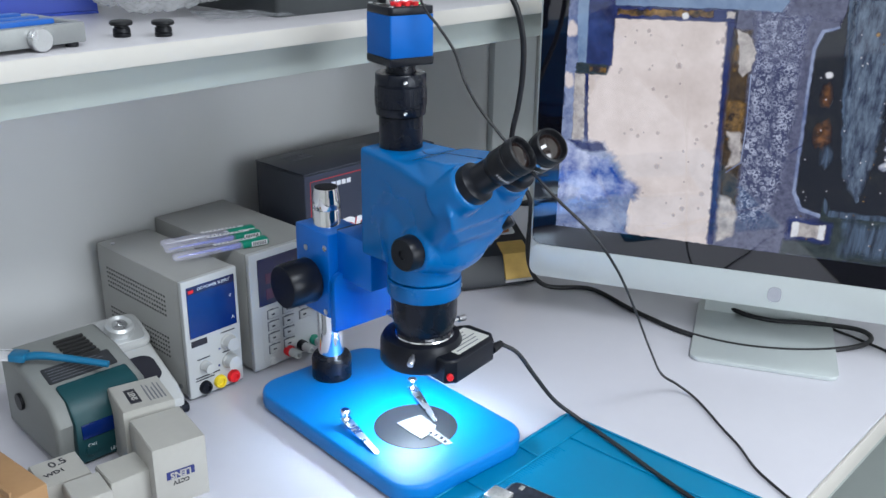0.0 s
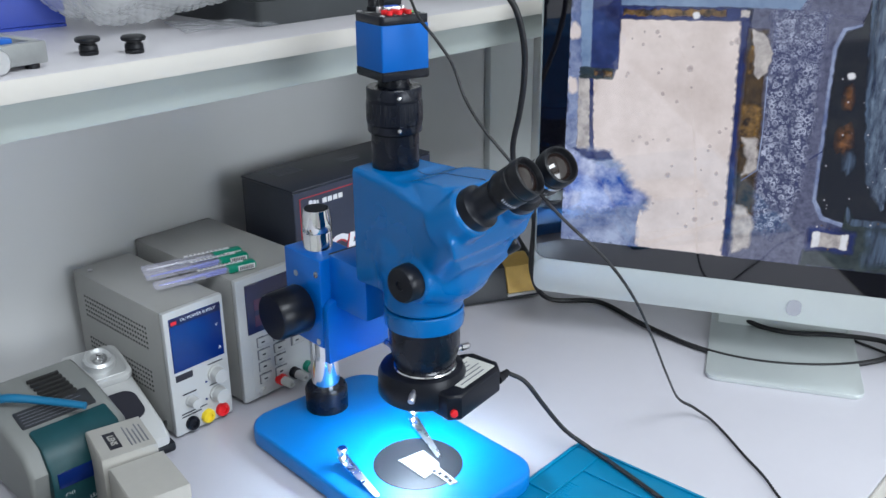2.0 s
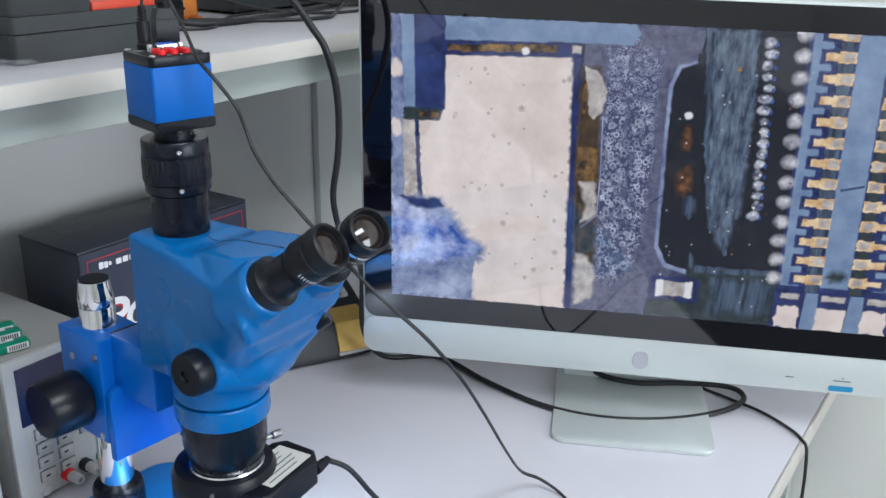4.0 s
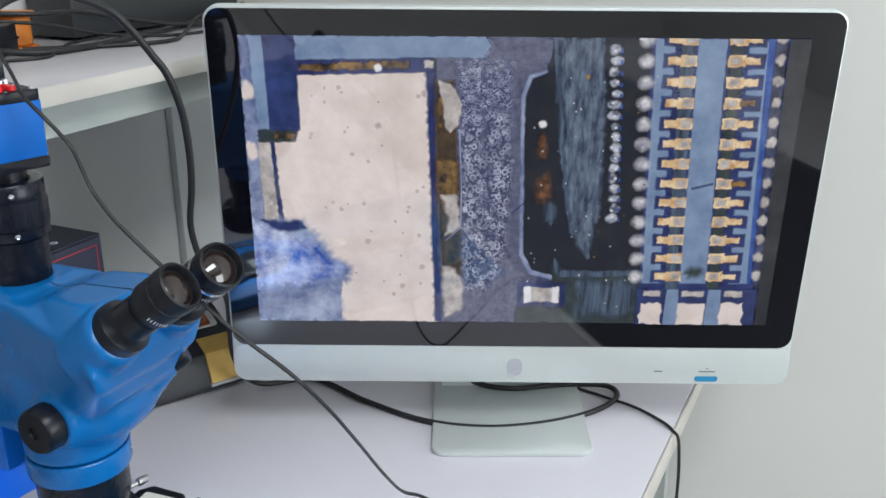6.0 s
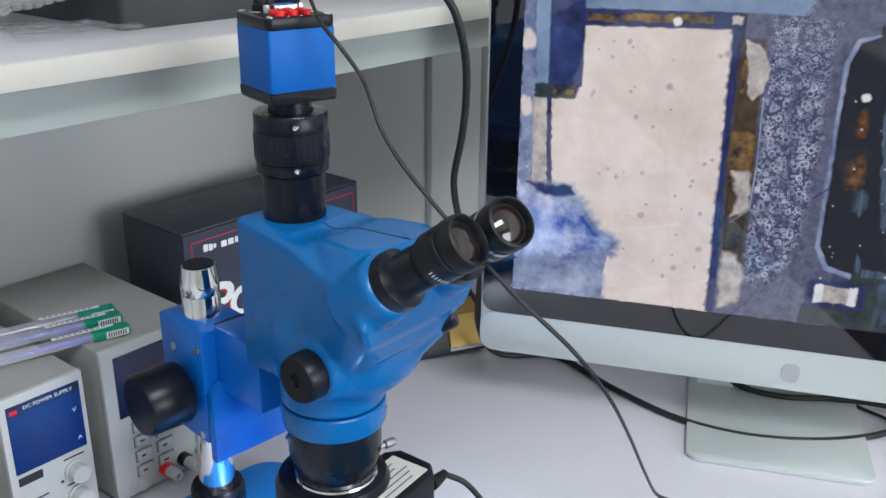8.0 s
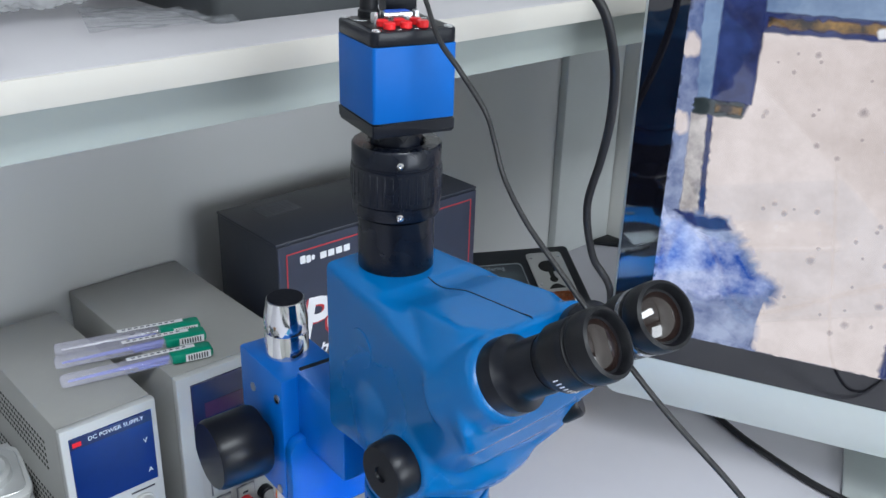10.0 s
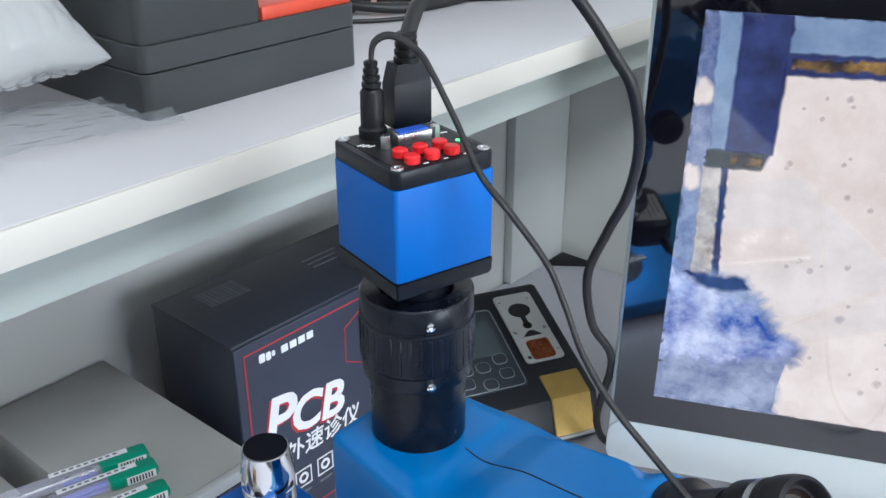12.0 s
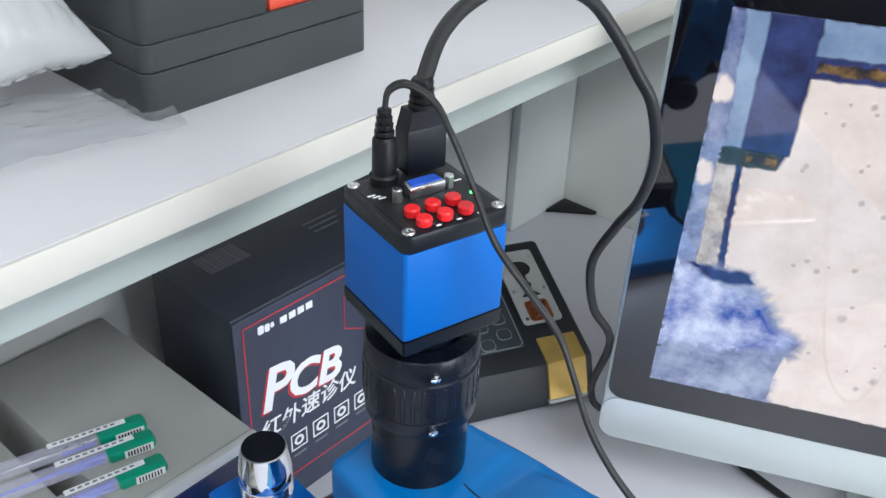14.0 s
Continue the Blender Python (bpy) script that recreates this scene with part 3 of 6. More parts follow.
lit("fibre_band", rough([(0.334, SH), (0.381, SH), (0.388, 0.22), (0.388, 0.139), (0.380, 0.082), (0.362, 0.112), (0.347, 0.2), (0.341, 0.27)], 0.0022, 0.005), S_ROPE, "fibrous blue band", 0.003)
lit("rust_patch", disc_points(0.326, 0.166, 0.007, 0.016, 0.35, 14, 3), S_RUST, blur=0.005)
lit("rust_patch", disc_points(0.322, 0.215, 0.003, 0.012, 0.35, 12, 6), S_RUST, blur=0.005)
lit("blue_scrap", disc_points(0.334, 0.140, 0.008, 0.013, 0.35, 14, 8), S_FIBRE, blur=0.003)
lit("bright_dot", disc_points(0.321, 0.241, 0.0042, 0.0040), S_WHITE)
lit("dark_block", rough([(0.342, 0.084), (0.352, 0.066), (0.438, 0.066), (0.446, 0.0), (0.300, 0.0), (0.300, 0.022), (0.345, 0.024)], 0.002), S_MOSS, blur=0.002)
lit("grey_ledge", rough([(0.342, 0.084), (0.350, 0.068), (0.438, 0.068), (0.438, 0.062), (0.352, 0.059), (0.343, 0.066)], 0.0012, 0.005, 11), S_FIBRE)
lit("block_face", uneven(0.372, 0.436, 0.012, 0.054, 0.004, 8, 31), S_FIBRE, blur=0.006)
rnd = random.Random(21)
for i in range(17):
    z = 0.322 - i * 0.0118
    lit("bead", disc_points(0.394 + 0.011 * i / 16 + rnd.uniform(-0.002, 0.002), z, rnd.uniform(0.0042, 0.0072), rnd.uniform(0.0036, 0.0062), 0.2, 12, i), S_BEAD, blur=0.0014)
    lit("bead_spark", disc_points(0.3925 + 0.011 * i / 16 + rnd.uniform(-0.002, 0.003), z + rnd.uniform(-0.003, 0.003), 0.0016, 0.0013, 0.3, 8, i), S_WHITE, blur=0.0006)
    lit("bead_blue", disc_points(0.400 + 0.011 * i / 16, z - 0.002, 0.0014, 0.0026, 0.3, 8, i), S_DEEP, blur=0.001)

# connector: two rows of gold pins along a pale bar
lit("connector", [(0.432, SH), (0.556, SH), (0.572, 0.0), (0.446, 0.0)], S_NAVY, "connector body", 0.003)
lit("connector_rail", rough(slanted(0.434, 0.454, 0.053, SH, 0.0105), 0.0006), S_BLUE)
lit("connector_bar", rough(slanted(0.478, 0.508, 0.053, SH, 0.0100), 0.0006), S_BLUE, "pale blue connector bar")
lit("connector_rail", rough(slanted(0.531, 0.552, 0.053, SH, 0.0135), 0.0006), S_BLUE)
lit("rail_shadow", slanted(0.552, 0.556, 0.053, SH, 0.0135), S_DEEP, blur=0.0015)
lit("smudge", disc_points(0.502, 0.066, 0.010, 0.007, 0.35, 14, 5), S_MOSS, blur=0.004)
lit("scratch", [(0.488, 0.170), (0.512, 0.176), (0.512, 0.174), (0.489, 0.1675)], S_NAVY, blur=0.001)
rnd = random.Random(33)
for i in range(13):
    s = (i - 0.5) / 11.0
    z = 0.311 - (i - 0.5) * 0.02255 + 0.0110
    a, b = 0.448 + 0.0095 * s, 0.511 + 0.006 * s
    worn = rnd.uniform(0.6, 1.0)
    lit("notch", uneven(a - 0.005, a + 0.008, z - 0.0075, z + 0.0075, 0.0007, 3, i), S_NAVY)
    lit("socket", uneven(a + 0.007, a + 0.013, z - 0.0100, z + 0.0100, 0.0007, 3, i + 9), S_NAVY)
    lit("pin_seat", uneven(a + 0.013, a + 0.028, z - 0.0165, z - 0.0065, 0.0008, 3, i + 18), S_FIBRE)
    lit("gold_pin", uneven(a, a + 0.014, z - 0.0042, z + 0.0042, 0.0007, 4, i), S_GOLD, blur=0.0008)
    lit("gold_pin", uneven(a + 0.013, a + 0.030, z - 0.0060, z + 0.0060, 0.0007, 4, i + 70), S_GOLD, blur=0.0008)
    lit("pin_glint", uneven(a + 0.018, a + 0.028, z - 0.0040, z + 0.0042, 0.0006, 3, i), S_PEARL, blur=0.0016)
    lit("notch", uneven(b + 0.017, b + 0.039, z - 0.0080, z + 0.0080, 0.0007, 3, i + 27), S_NAVY)
    lit("pin_seat", uneven(b + 0.002, b + 0.015, z - 0.0165, z - 0.0065, 0.0008, 3, i + 36), S_MOSS)
    lit("gold_pin", uneven(b, b + 0.018, z - 0.0060, z + 0.0060, 0.0012, 4, i + 40), S_GOLD, blur=0.0008)
    lit("gold_pin", uneven(b + 0.017, b + 0.033, z - 0.0042 * worn, z + 0.0042 * worn, 0.0009, 4, i + 55), S_AMBER if worn < 0.8 else S_GOLD, blur=0.0009)
    lit("pin_glint", uneven(b + 0.003, b + 0.013, z - 0.0038, z + 0.0038, 0.0010, 3, i + 60), S_PEARL, blur=0.0016)
    lit("solder_foot", disc_points(0.426 + 0.010 * s, z - 0.001, 0.0072, 0.0062, 0.15, 12, i), S_GLOSS, blur=0.0034)
    lit("solder_foot", disc_points(0.565 + 0.009 * s, z + 0.002 * worn, 0.0062 * worn, 0.0058, 0.25, 12, i + 20), S_PEARL, blur=0.0016)
    lit("foot_shade", disc_points(0.574 + 0.009 * s, z, 0.0022, 0.0055, 0.2, 10, i), S_DEEP, blur=0.0015)
lit("dusk_edge", [(0.575, SH), (SW, SH), (SW, 0.0), (0.584, 0.0)], S_DUSK, blur=0.003)
lit("end_frame", uneven(0.440, 0.578, 0.0, 0.046, 0.001, 8, 3), S_NAVY)
lit("connector_bar", [(0.474, 0.046), (0.487, 0.046), (0.489, 0.0), (0.474, 0.0)], S_BLUE)
lit("connector_bar", [(0.522, 0.046), (0.536, 0.046), (0.538, 0.0), (0.522, 0.0)], S_BLUE)
for u, w_ in ((0.457, 0.012), (0.504, 0.0155), (0.551, 0.0125)):
    lit("end_pad", uneven(u - w_, u + w_, 0.0, 0.028, 0.0025 if w_ < 0.015 else 0.001, 5, int(u * 1000)), S_CHIP)
    lit("end_pad", uneven(u - w_ * 0.8, u + w_ * 0.8, 0.037, 0.044, 0.001, 5, int(u * 1000)), S_PEARL)
lit("component_shade", uneven(0.303, 0.356, 0.023, 0.053, 0.002, 6, 14), S_NAVY, blur=0.003)
lit("component_body", uneven(0.309, 0.349, 0.029, 0.047, 0.001, 6, 15), S_PEARL, "small white component")
for u in (0.309, 0.341):
    lit("component_end", uneven(u, u + 0.008, 0.028, 0.048, 0.001, 4, int(u * 1000)), S_WHITE)
rnd = random.Random(5)
for i in range(46):
    u, z = rnd.uniform(0.07, 0.195), rnd.uniform(0.02, 0.285)
    if u > 0.115 or z > 0.14:
        r = rnd.choice((0.0010, 0.0013, 0.0018, 0.0028))
        lit("speck", disc_points(u, z, r, r * rnd.uniform(0.8, 1.3), 0.2, 9, i), S_SPECK, blur=r * 0.7)
for i in range(70):
    u, z = rnd.uniform(0.31, 0.44), rnd.uniform(0.02, 0.3)
    r = rnd.choice((0.0006, 0.0008, 0.001, 0.0022 if i % 9 == 0 else 0.0009))
    lit("dust", disc_points(u, z, r, r, 0.25, 8, i), S_GLOSS if i % 3 else S_AMBER, blur=r * 0.5)
lit("hair", [(0.2905, 0.140), (0.3035, 0.152), (0.3040, 0.1505), (0.2912, 0.139)], S_NAVY, blur=0.0003)

# the stand: a bent plate from the back down to the table
stand = part("stand", outline(round_rect(-0.095, 0.095, 0.0, 0.21, 0.016), 0.0, 0.006, 0.0015), ALU, None, "silver foot plate")
stand.parent = monitor
FOOT = pose(1.119, 0.418, DESK, 0, 0, -65.5)
stand.matrix_parent_inverse = MON.inverted()
stand.matrix_basis = FOOT
bm = bmesh.new()
prof = [(0.165, 0.004), (0.172, 0.06), (0.165, 0.16), (0.150, 0.22)]
rows = [[bm.verts.new((x, y + dy, z)) for x in (-0.085, 0.085)] for dy in (0.0, 0.006) for y, z in prof]
k = len(prof)
for i in range(k - 1):
    bm.faces.new((rows[i][0], rows[i][1], rows[i + 1][1], rows[i + 1][0]))
    bm.faces.new((rows[k + i][1], rows[k + i][0], rows[k + i + 1][0], rows[k + i + 1][1]))
    for s in (0, 1):
        bm.faces.new((rows[i][s], rows[i + 1][s], rows[k + i + 1][s], rows[k + i][s]))
bm.faces.new((rows[0][0], rows[0][1], rows[k][1], rows[k][0]))
bm.faces.new((rows[k - 1][0], rows[k - 1][1], rows[2 * k - 1][1], rows[2 * k - 1][0]))
neck = part("stand_neck", bm, ALU, monitor)
neck.matrix_parent_inverse = MON.inverted()
neck.matrix_basis = FOOT

# ---------------------------------------------------------------- the microscope
# its own frame: origin on the table under the post, -y towards the user, z up
SCOPE = pose(0.695, 0.788, DESK, 0, 0, -5.4)
scope = thing("microscope", "blue trinocular stereo microscope on a flat blue stand", "microscope", SCOPE)
AX, AY = 0.010, -0.163
part("base_plate", outline(round_rect(-0.091, 0.090, -0.256, 0.039, 0.033, 8), 0.002, 0.023, 0.004, 3), BLUE_BASE, scope, "thick blue enamelled base plate")
for x in (-0.07, 0.065):
    for y in (-0.225, 0.02):
        part("foot", rod(0.011, 0.0, 0.003, 16, m=pose(x, y, 0)), RUBBER, scope)
part("stage_disc", rod(0.0475, 0.018, 0.0236, 56, 0.0008, m=pose(0, -0.161, 0)), DISC, scope, "round dark grey stage disc")
part("post_collar", lathe([(0.0, 0.023), (0.0245, 0.023), (0.0245, 0.048), (0.0225, 0.052), (0.0166, 0.052), (0.0, 0.052)], 40), BLACK_SATIN, scope, "black post collar")
part("post", lathe([(0, 0.05), (0.0162, 0.05), (0.0162, 0.240), (0.0158, 0.241), (0.0162, 0.242), (0.0162, 0.251), (0.0140, 0.266), (0.0132, 0.2665), (0.0, 0.2665)], 48), CHROME, scope, "polished chrome post")
part("post_cap", rod(0.0131, 0.2666, 0.2672, 40), BLACK, scope, "black cap")
for x, y, a in ((-0.060, -0.110, -97), (0.043, -0.104, -107)):
    clip = part("stage_clip_stud", lathe([(0, 0.023), (0.0035, 0.023), (0.0035, 0.030), (0.0048, 0.031), (0.0048, 0.033), (0.003, 0.035), (0.003, 0.038), (0.0058, 0.039), (0.0058, 0.043), (0.0045, 0.0445), (0, 0.0445)], 20, m=pose(x, y, 0)), CHROME, scope)
    b2 = outline([(-0.002, -0.0055), (0.02, -0.0050), (0.068, -0.0028), (0.070, 0), (0.068, 0.0028), (0.02, 0.0050), (-0.002, 0.0055)], 0.0, 0.0011, m=None)
    moved(b2, pose(x, y, 0.0325, 0, 7.5, a))
    part("stage_clip", b2, STEEL, scope, "steel spring clip")

# focus block on the post
part("focus_block", box(-0.025, 0.024, -0.036, 0.030, 0.118, 0.222, 0.0025), BLUE_ALU, scope, "blue focus block")
part("rack_housing", outline([(-0.0245, 0.104), (0.056, 0.104), (0.058, 0.106), (0.058, 0.176), (-0.014, 0.176), (-0.021, 0.173), (-0.0245, 0.166)], 0.0365, 0.046, 0.0012, 2, m=UPRIGHT), BLUE_ALU, scope, "blue rack housing")
part("arm", box(-0.012, 0.046, -0.098, -0.034, 0.168, 0.226, 0.003), BLUE_ALU, scope)
part("arm_slot", box(-0.006, 0.03, -0.034, -0.028, 0.2222, 0.2235), BLACK, scope)
for s, x in ((-1, -0.0255), (1, 0.0245)):
    turn = pose(x, -0.010, 0.163, 0, 90 * s, 0)
    part("focus_knob", lathe([(0, 0), (0.012, 0), (0.012, 0.006), (0.0255, 0.007), (0.027, 0.010), (0.0262, 0.043), (0.0245, 0.046), (0, 0.046)], 44, m=turn), BLACK, scope, "large black focus knob")
for y, z in ((0.008, 0.196), (-0.028, 0.125), (-0.030, 0.205)):
    part("screw", rod(0.0035, 0.0, 0.0012, 16, m=pose(-0.025, y, z, 0, -90, 0)), STEEL, scope)
part("screw", rod(0.0035, 0.0, 0.0012, 16, m=pose(0.001, -0.046, 0.168, 90, 0, 0)), STEEL, scope)

# cast head: merged blocks, rounded by remeshing
bm = bmesh.new()
TX, TY = 0.0165, -0.117
HM = pose(TX, TY, 0, 0, 0, 4.3) @ pose(0, 0.117, 0)
box(-0.034, 0.034, -0.150, -0.088, 0.215, 0.336, 0.003, 2, bm, HM)


def eye_frame(s):
    """Where an eyepiece leaves the head; z runs out along it."""
    d = Vector((-s * 0.009, -0.053, 0.040))
    return HM @ Matrix.Translation((s * 0.031, -0.243, 0.325)) @ d.to_track_quat("Z", "Y").to_matrix().to_4x4()


def ball(cx, cy, cz, rx, ry, rz):
    b2 = bmesh.new()
    bmesh.ops.create_uvsphere(b2, u_segments=32, v_segments=20, radius=1.0)
    for v in b2.verts:
        p = v.co
        e = lambda a: math.copysign(abs(a) ** 0.8, a)
        v.co = (cx + rx * e(p.x), cy + ry * e(p.y), cz + rz * e(p.z))
    return b2


merge(bm, ball(0, -0.160, 0.254, 0.047, 0.050, 0.046), HM)
hull([(s * x, y, z) for s in (-1, 1) for x, y, z in ((0.033, -0.090, 0.222), (0.034, -0.090, 0.334), (0.040, -0.150, 0.334), (0.052, -0.205, 0.322), (0.057, -0.236, 0.304), (0.050, -0.238, 0.284), (0.032, -0.232, 0.266),
      (0.046, -0.186, 0.242), (0.034, -0.205, 0.240), (0.036, -0.140, 0.222), (0.030, -0.215, 0.334))], bm, HM)
hull([(s * x, y, z) for s in (-1, 1) for x, y, z in ((0.030, -0.154, 0.332), (0.033, -0.180, 0.340), (0.036, -0.214, 0.3425), (0.018, -0.234, 0.3440), (0.050, -0.205, 0.324), (0.056, -0.230, 0.318), (0.058, -0.243, 0.300), (0.050, -0.240, 0.282), (0.040, -0.160, 0.30))], bm, HM)
# the short spout on the far side of the front, with its black cap
SPOUT = Matrix.Translation((0.026, -0.186, 0.240)) @ Vector((0.040, -0.036, 0.031)).to_track_quat("Z", "Y").to_matrix().to_4x4()
lathe([(0, -0.01), (0.026, -0.01), (0.0235, 0.012), (0.0165, 0.040), (0.0115, 0.058), (0, 0.058)], 36, bm, SPOUT)
rim = [SPOUT @ Vector((0.0112 * math.cos(a * 0.785), 0.0112 * math.sin(a * 0.785), 0.056)) for a in range(8)]
hull([tuple(q) for q in rim] + [tuple(HM @ Vector(q)) for q in ((0.050, -0.236, 0.288), (0.020, -0.234, 0.270), (-0.010, -0.215, 0.246), (0.0, -0.200, 0.226), (0.040, -0.180, 0.226), (0.050, -0.190, 0.290))], bm)
for s in (-1, 1):
    lathe([(0, 0.0), (0.036, 0.0), (0.0335, 0.020), (0.0265, 0.036), (0.0228, 0.046), (0.0222, 0.0515), (0.0205, 0.053), (0, 0.053)], 40, bm, HM @ pose(0, -0.188, 0.250, 0, 90 * s, 0))
    rod(0.0236, -0.040, 0.002, 32, 0.003, bm, eye_frame(s))
rod(0.0395, 0.205, 0.24, 48, 0.002, bm, pose(AX, AY, 0))
head = part("head", bm, BLUE, scope, "blue cast microscope head", smooth=True, angle=180)
rm = head.modifiers.new("remesh", "REMESH")
rm.mode, rm.voxel_size, rm.use_smooth_shade = "VOXEL", 0.0014, True
sm = head.modifiers.new("smooth", "SMOOTH")
sm.factor, sm.iterations = 0.5, 34
bpy.context.view_layer.update()
CAST = head.evaluated_get(bpy.context.evaluated_depsgraph_get())


def on_head(x, y, z, dx, dy, dz):
    """Where a line meets the cast head, with the surface's direction there; all in the microscope's frame."""
    far = HM @ Vector((x, y, z)) - (HM.to_3x3() @ Vector((dx, dy, dz))).normalized() * 0.15
    hit, place, normal, _ = CAST.ray_cast(far, HM.to_3x3() @ Vector((dx, dy, dz)))
    return (place, normal) if hit else (HM @ Vector((x, y, z)), Vector((-dx, -dy, -dz)))


part("collar", lathe([(0, 0.186), (0.0385, 0.186), (0.0395, 0.188), (0.0395, 0.2035), (0.0385, 0.2045), (0, 0.2045)], 56, m=pose(AX, AY, 0)), BLUE, scope, "blue objective collar")
part("collar_screw", rod(0.0022, 0, 0.001, 12, m=pose(AX + 0.0255, AY - 0.0305, 0.196, 90, 0, 40)), STEEL, scope)
part("seam", hose([on_head(0.001, -0.146 - 0.0085 * i, 0.34, 0, 0, -1)[0] for i in range(11)] + [on_head(0.001, -0.24, 0.334 - 0.006 * i, 0, 1, 0)[0] for i in range(3)], 0.0004, 6), BLACK, scope, "thin dark joint")
part("seam", lathe([(0.0226, 0.0140), (0.0236, 0.0145), (0.0236, 0.0153), (0.0224, 0.0158)], 40, m=SPOUT), BLACK, scope, "thin dark joint")
cap = part("spout_cap", lathe([(0, 0.057), (0.0108, 0.057), (0.0114, 0.059), (0.0110, 0.069), (0.0095, 0.071), (0, 0.071)], 32, m=SPOUT), BLACK, scope, "black end cap")
for x, y in ((0.004, 0.007), (-0.004, 0.007)):
    part("screw", rod(0.0012, 0.0708, 0.0714, 10, m=SPOUT @ pose(x, y, 0)), STEEL, cap)
for s in (-1, 1):
    turn = HM @ pose(s * 0.049, -0.188, 0.250, 0, 90 * s, 0)
    prof = [(0, 0), (0.0172, 0.0), (0.0180, 0.002), (0.0176, 0.016), (0.0160, 0.0185), (0.005, 0.0185), (0.0045, 0.0168), (0, 0.0168)]
    part("zoom_knob", lathe(prof, 40, m=turn), BLACK, scope, "black zoom knob")
    spot, way = on_head(s * 0.05, -0.136, 0.298, -s, 0, 0)
    part("side_cap", rod(0.0125, -0.002, 0.0006, 36, 0.0005, m=Matrix.Translation(spot) @ way.to_track_quat("Z", "Y").to_matrix().to_4x4()), BLUE, scope)

# photo tube and digital camera
tube = part("photo_tube", lathe([(0, 0.334), (0.0230, 0.334), (0.0230, 0.369), (0.0222, 0.3695), (0.0222, 0.3705), (0.0258, 0.371), (0.0262, 0.372), (0.0262, 0.3785), (0.0256, 0.379), (0.0268, 0.3795), (0.0268, 0.4005),
            (0.0258, 0.4012), (0.0258, 0.4020), (0.0264, 0.4026), (0.0264, 0.4125), (0.0255, 0.4137), (0.0175, 0.4137), (0.0155, 0.4120), (0.0150, 0.4234), (0, 0.4234)], 64, m=pose(TX, TY, 0)), BLACK_SATIN, scope, "black photo tube with ribbed ring")
for i in range(36):
    a = 2 * math.pi * i / 36
    part("rib", box(-0.0010, 0.0010, -0.0003, 0.0006, 0.3805, 0.3990, 0.0003, 1, m=pose(TX, TY, 0, 0, 0, math.degrees(a)) @ pose(0, -0.0268, 0)), BLACK_SATIN, tube)
for z in (0.3755, 0.4065):
    part("screw", lathe([(0, 0), (0.0021, 0), (0.0021, 0.0016), (0.0010, 0.0018), (0, 0.0010)], 14, m=pose(TX, TY, z, 0, 0, -30) @ pose(0, -0.0263, 0, 90, 0, 0)), CHROME, tube)

CAMERA = pose(TX - 0.0005, TY + 0.0005, 0.4232, 0, 0, -9.6)
camera_body = part("camera_body", outline(round_rect(-0.025, 0.025, -0.025, 0.025, 0.002, 3), 0.0085, 0.0500, 0.0004, m=CAMERA), mat("blue_camera_shell", (0.001, 0.100, 0.41), 0.46, metal=0.0, spec=0.25, var=0.04, scale=30, bump=0.03, bump_scale=2500), scope, "blue cube-shaped digital camera")
bm = hull([(x, y, z) for s in (-1, 1) for q in (-1, 1) for x, y, z in ((s * 0.0252, q * 0.0252, 0.0085), (s * 0.0250, q * 0.0250, 0.0012), (s * 0.0242, q * 0.0242, 0.0))])
bmesh.ops.bevel(bm, geom=bm.edges[:], offset=0.0012, segments=2, affect="EDGES", clamp_overlap=True)
part("bottom_plate", moved(bm, CAMERA), BLACK, camera_body)
part("top_plate", outline(round_rect(-0.0254, 0.0254, -0.0254, 0.0254, 0.0045, 5), 0.0500, 0.0582, 0.0012, m=CAMERA), BLACK, camera_body, "black top plate with ports")
part("top_label", outline(round_rect(-0.022, 0.022, -0.022, 0.022, 0.004, 4), 0.05825, 0.0585, m=CAMERA), mat("black_faceplate", (0.008, 0.008, 0.01), 0.5, var=0.2, scale=60), camera_body)
for s in (-1, 1):
    for q in (-1, 1):
        part("corner_screw", lathe([(0, 0.0583), (0.0012, 0.0583), (0.0014, 0.0589), (0.0023, 0.0590), (0.0027, 0.0586), (0.0027, 0.0575), (0, 0.0575)], 18, m=CAMERA @ pose(s * 0.0213, q * 0.0215, 0)), STEEL, camera_body)
for i in range(3):
    for j in range(2):
        part("button", rod(0.0033, 0.0583, 0.0622, 20, 0.0006, m=CAMERA @ pose(-0.0134 + 0.0098 * i + 0.0002 * j, -0.0112 - 0.0086 * j, 0)), RED, camera_body, "round red button")
vga = part("display_port", outline([(-0.0085, -0.0035), (0.0085, -0.0035), (0.0075, 0.0035), (-0.0075, 0.0035)], 0.0582, 0.0635, 0.0006, m=CAMERA @ pose(0.0010, 0.0028, 0)), STEEL, camera_body, "metal display connector")
part("port_insert", outline([(-0.0072, -0.0024), (0.0072, -0.0024), (0.0064, 0.0025), (-0.0064, 0.0025)], 0.0635, 0.0641, m=CAMERA @ pose(0.0010, 0.0028, 0)), mat("blue_port", (0.02, 0.09, 0.5), 0.5, var=0.1), vga)
for x in (-0.0125, 0.0125):
    part("hex_stud", rod(0.0023, 0.0582, 0.0640, 6, 0.0003, m=CAMERA @ pose(x, 0.0014, 0)), STEEL, camera_body)
for i in range(3):
    for j in range(2):
        part("print_mark", outline(round_rect(-0.0012, 0.0012, -0.0005, 0.0005, 0.0003, 2), 0.05852, 0.05862, m=CAMERA @ pose(-0.0086 + 0.0098 * i, -0.0146 - 0.0086 * j, 0)), INK_WHITE, camera_body)
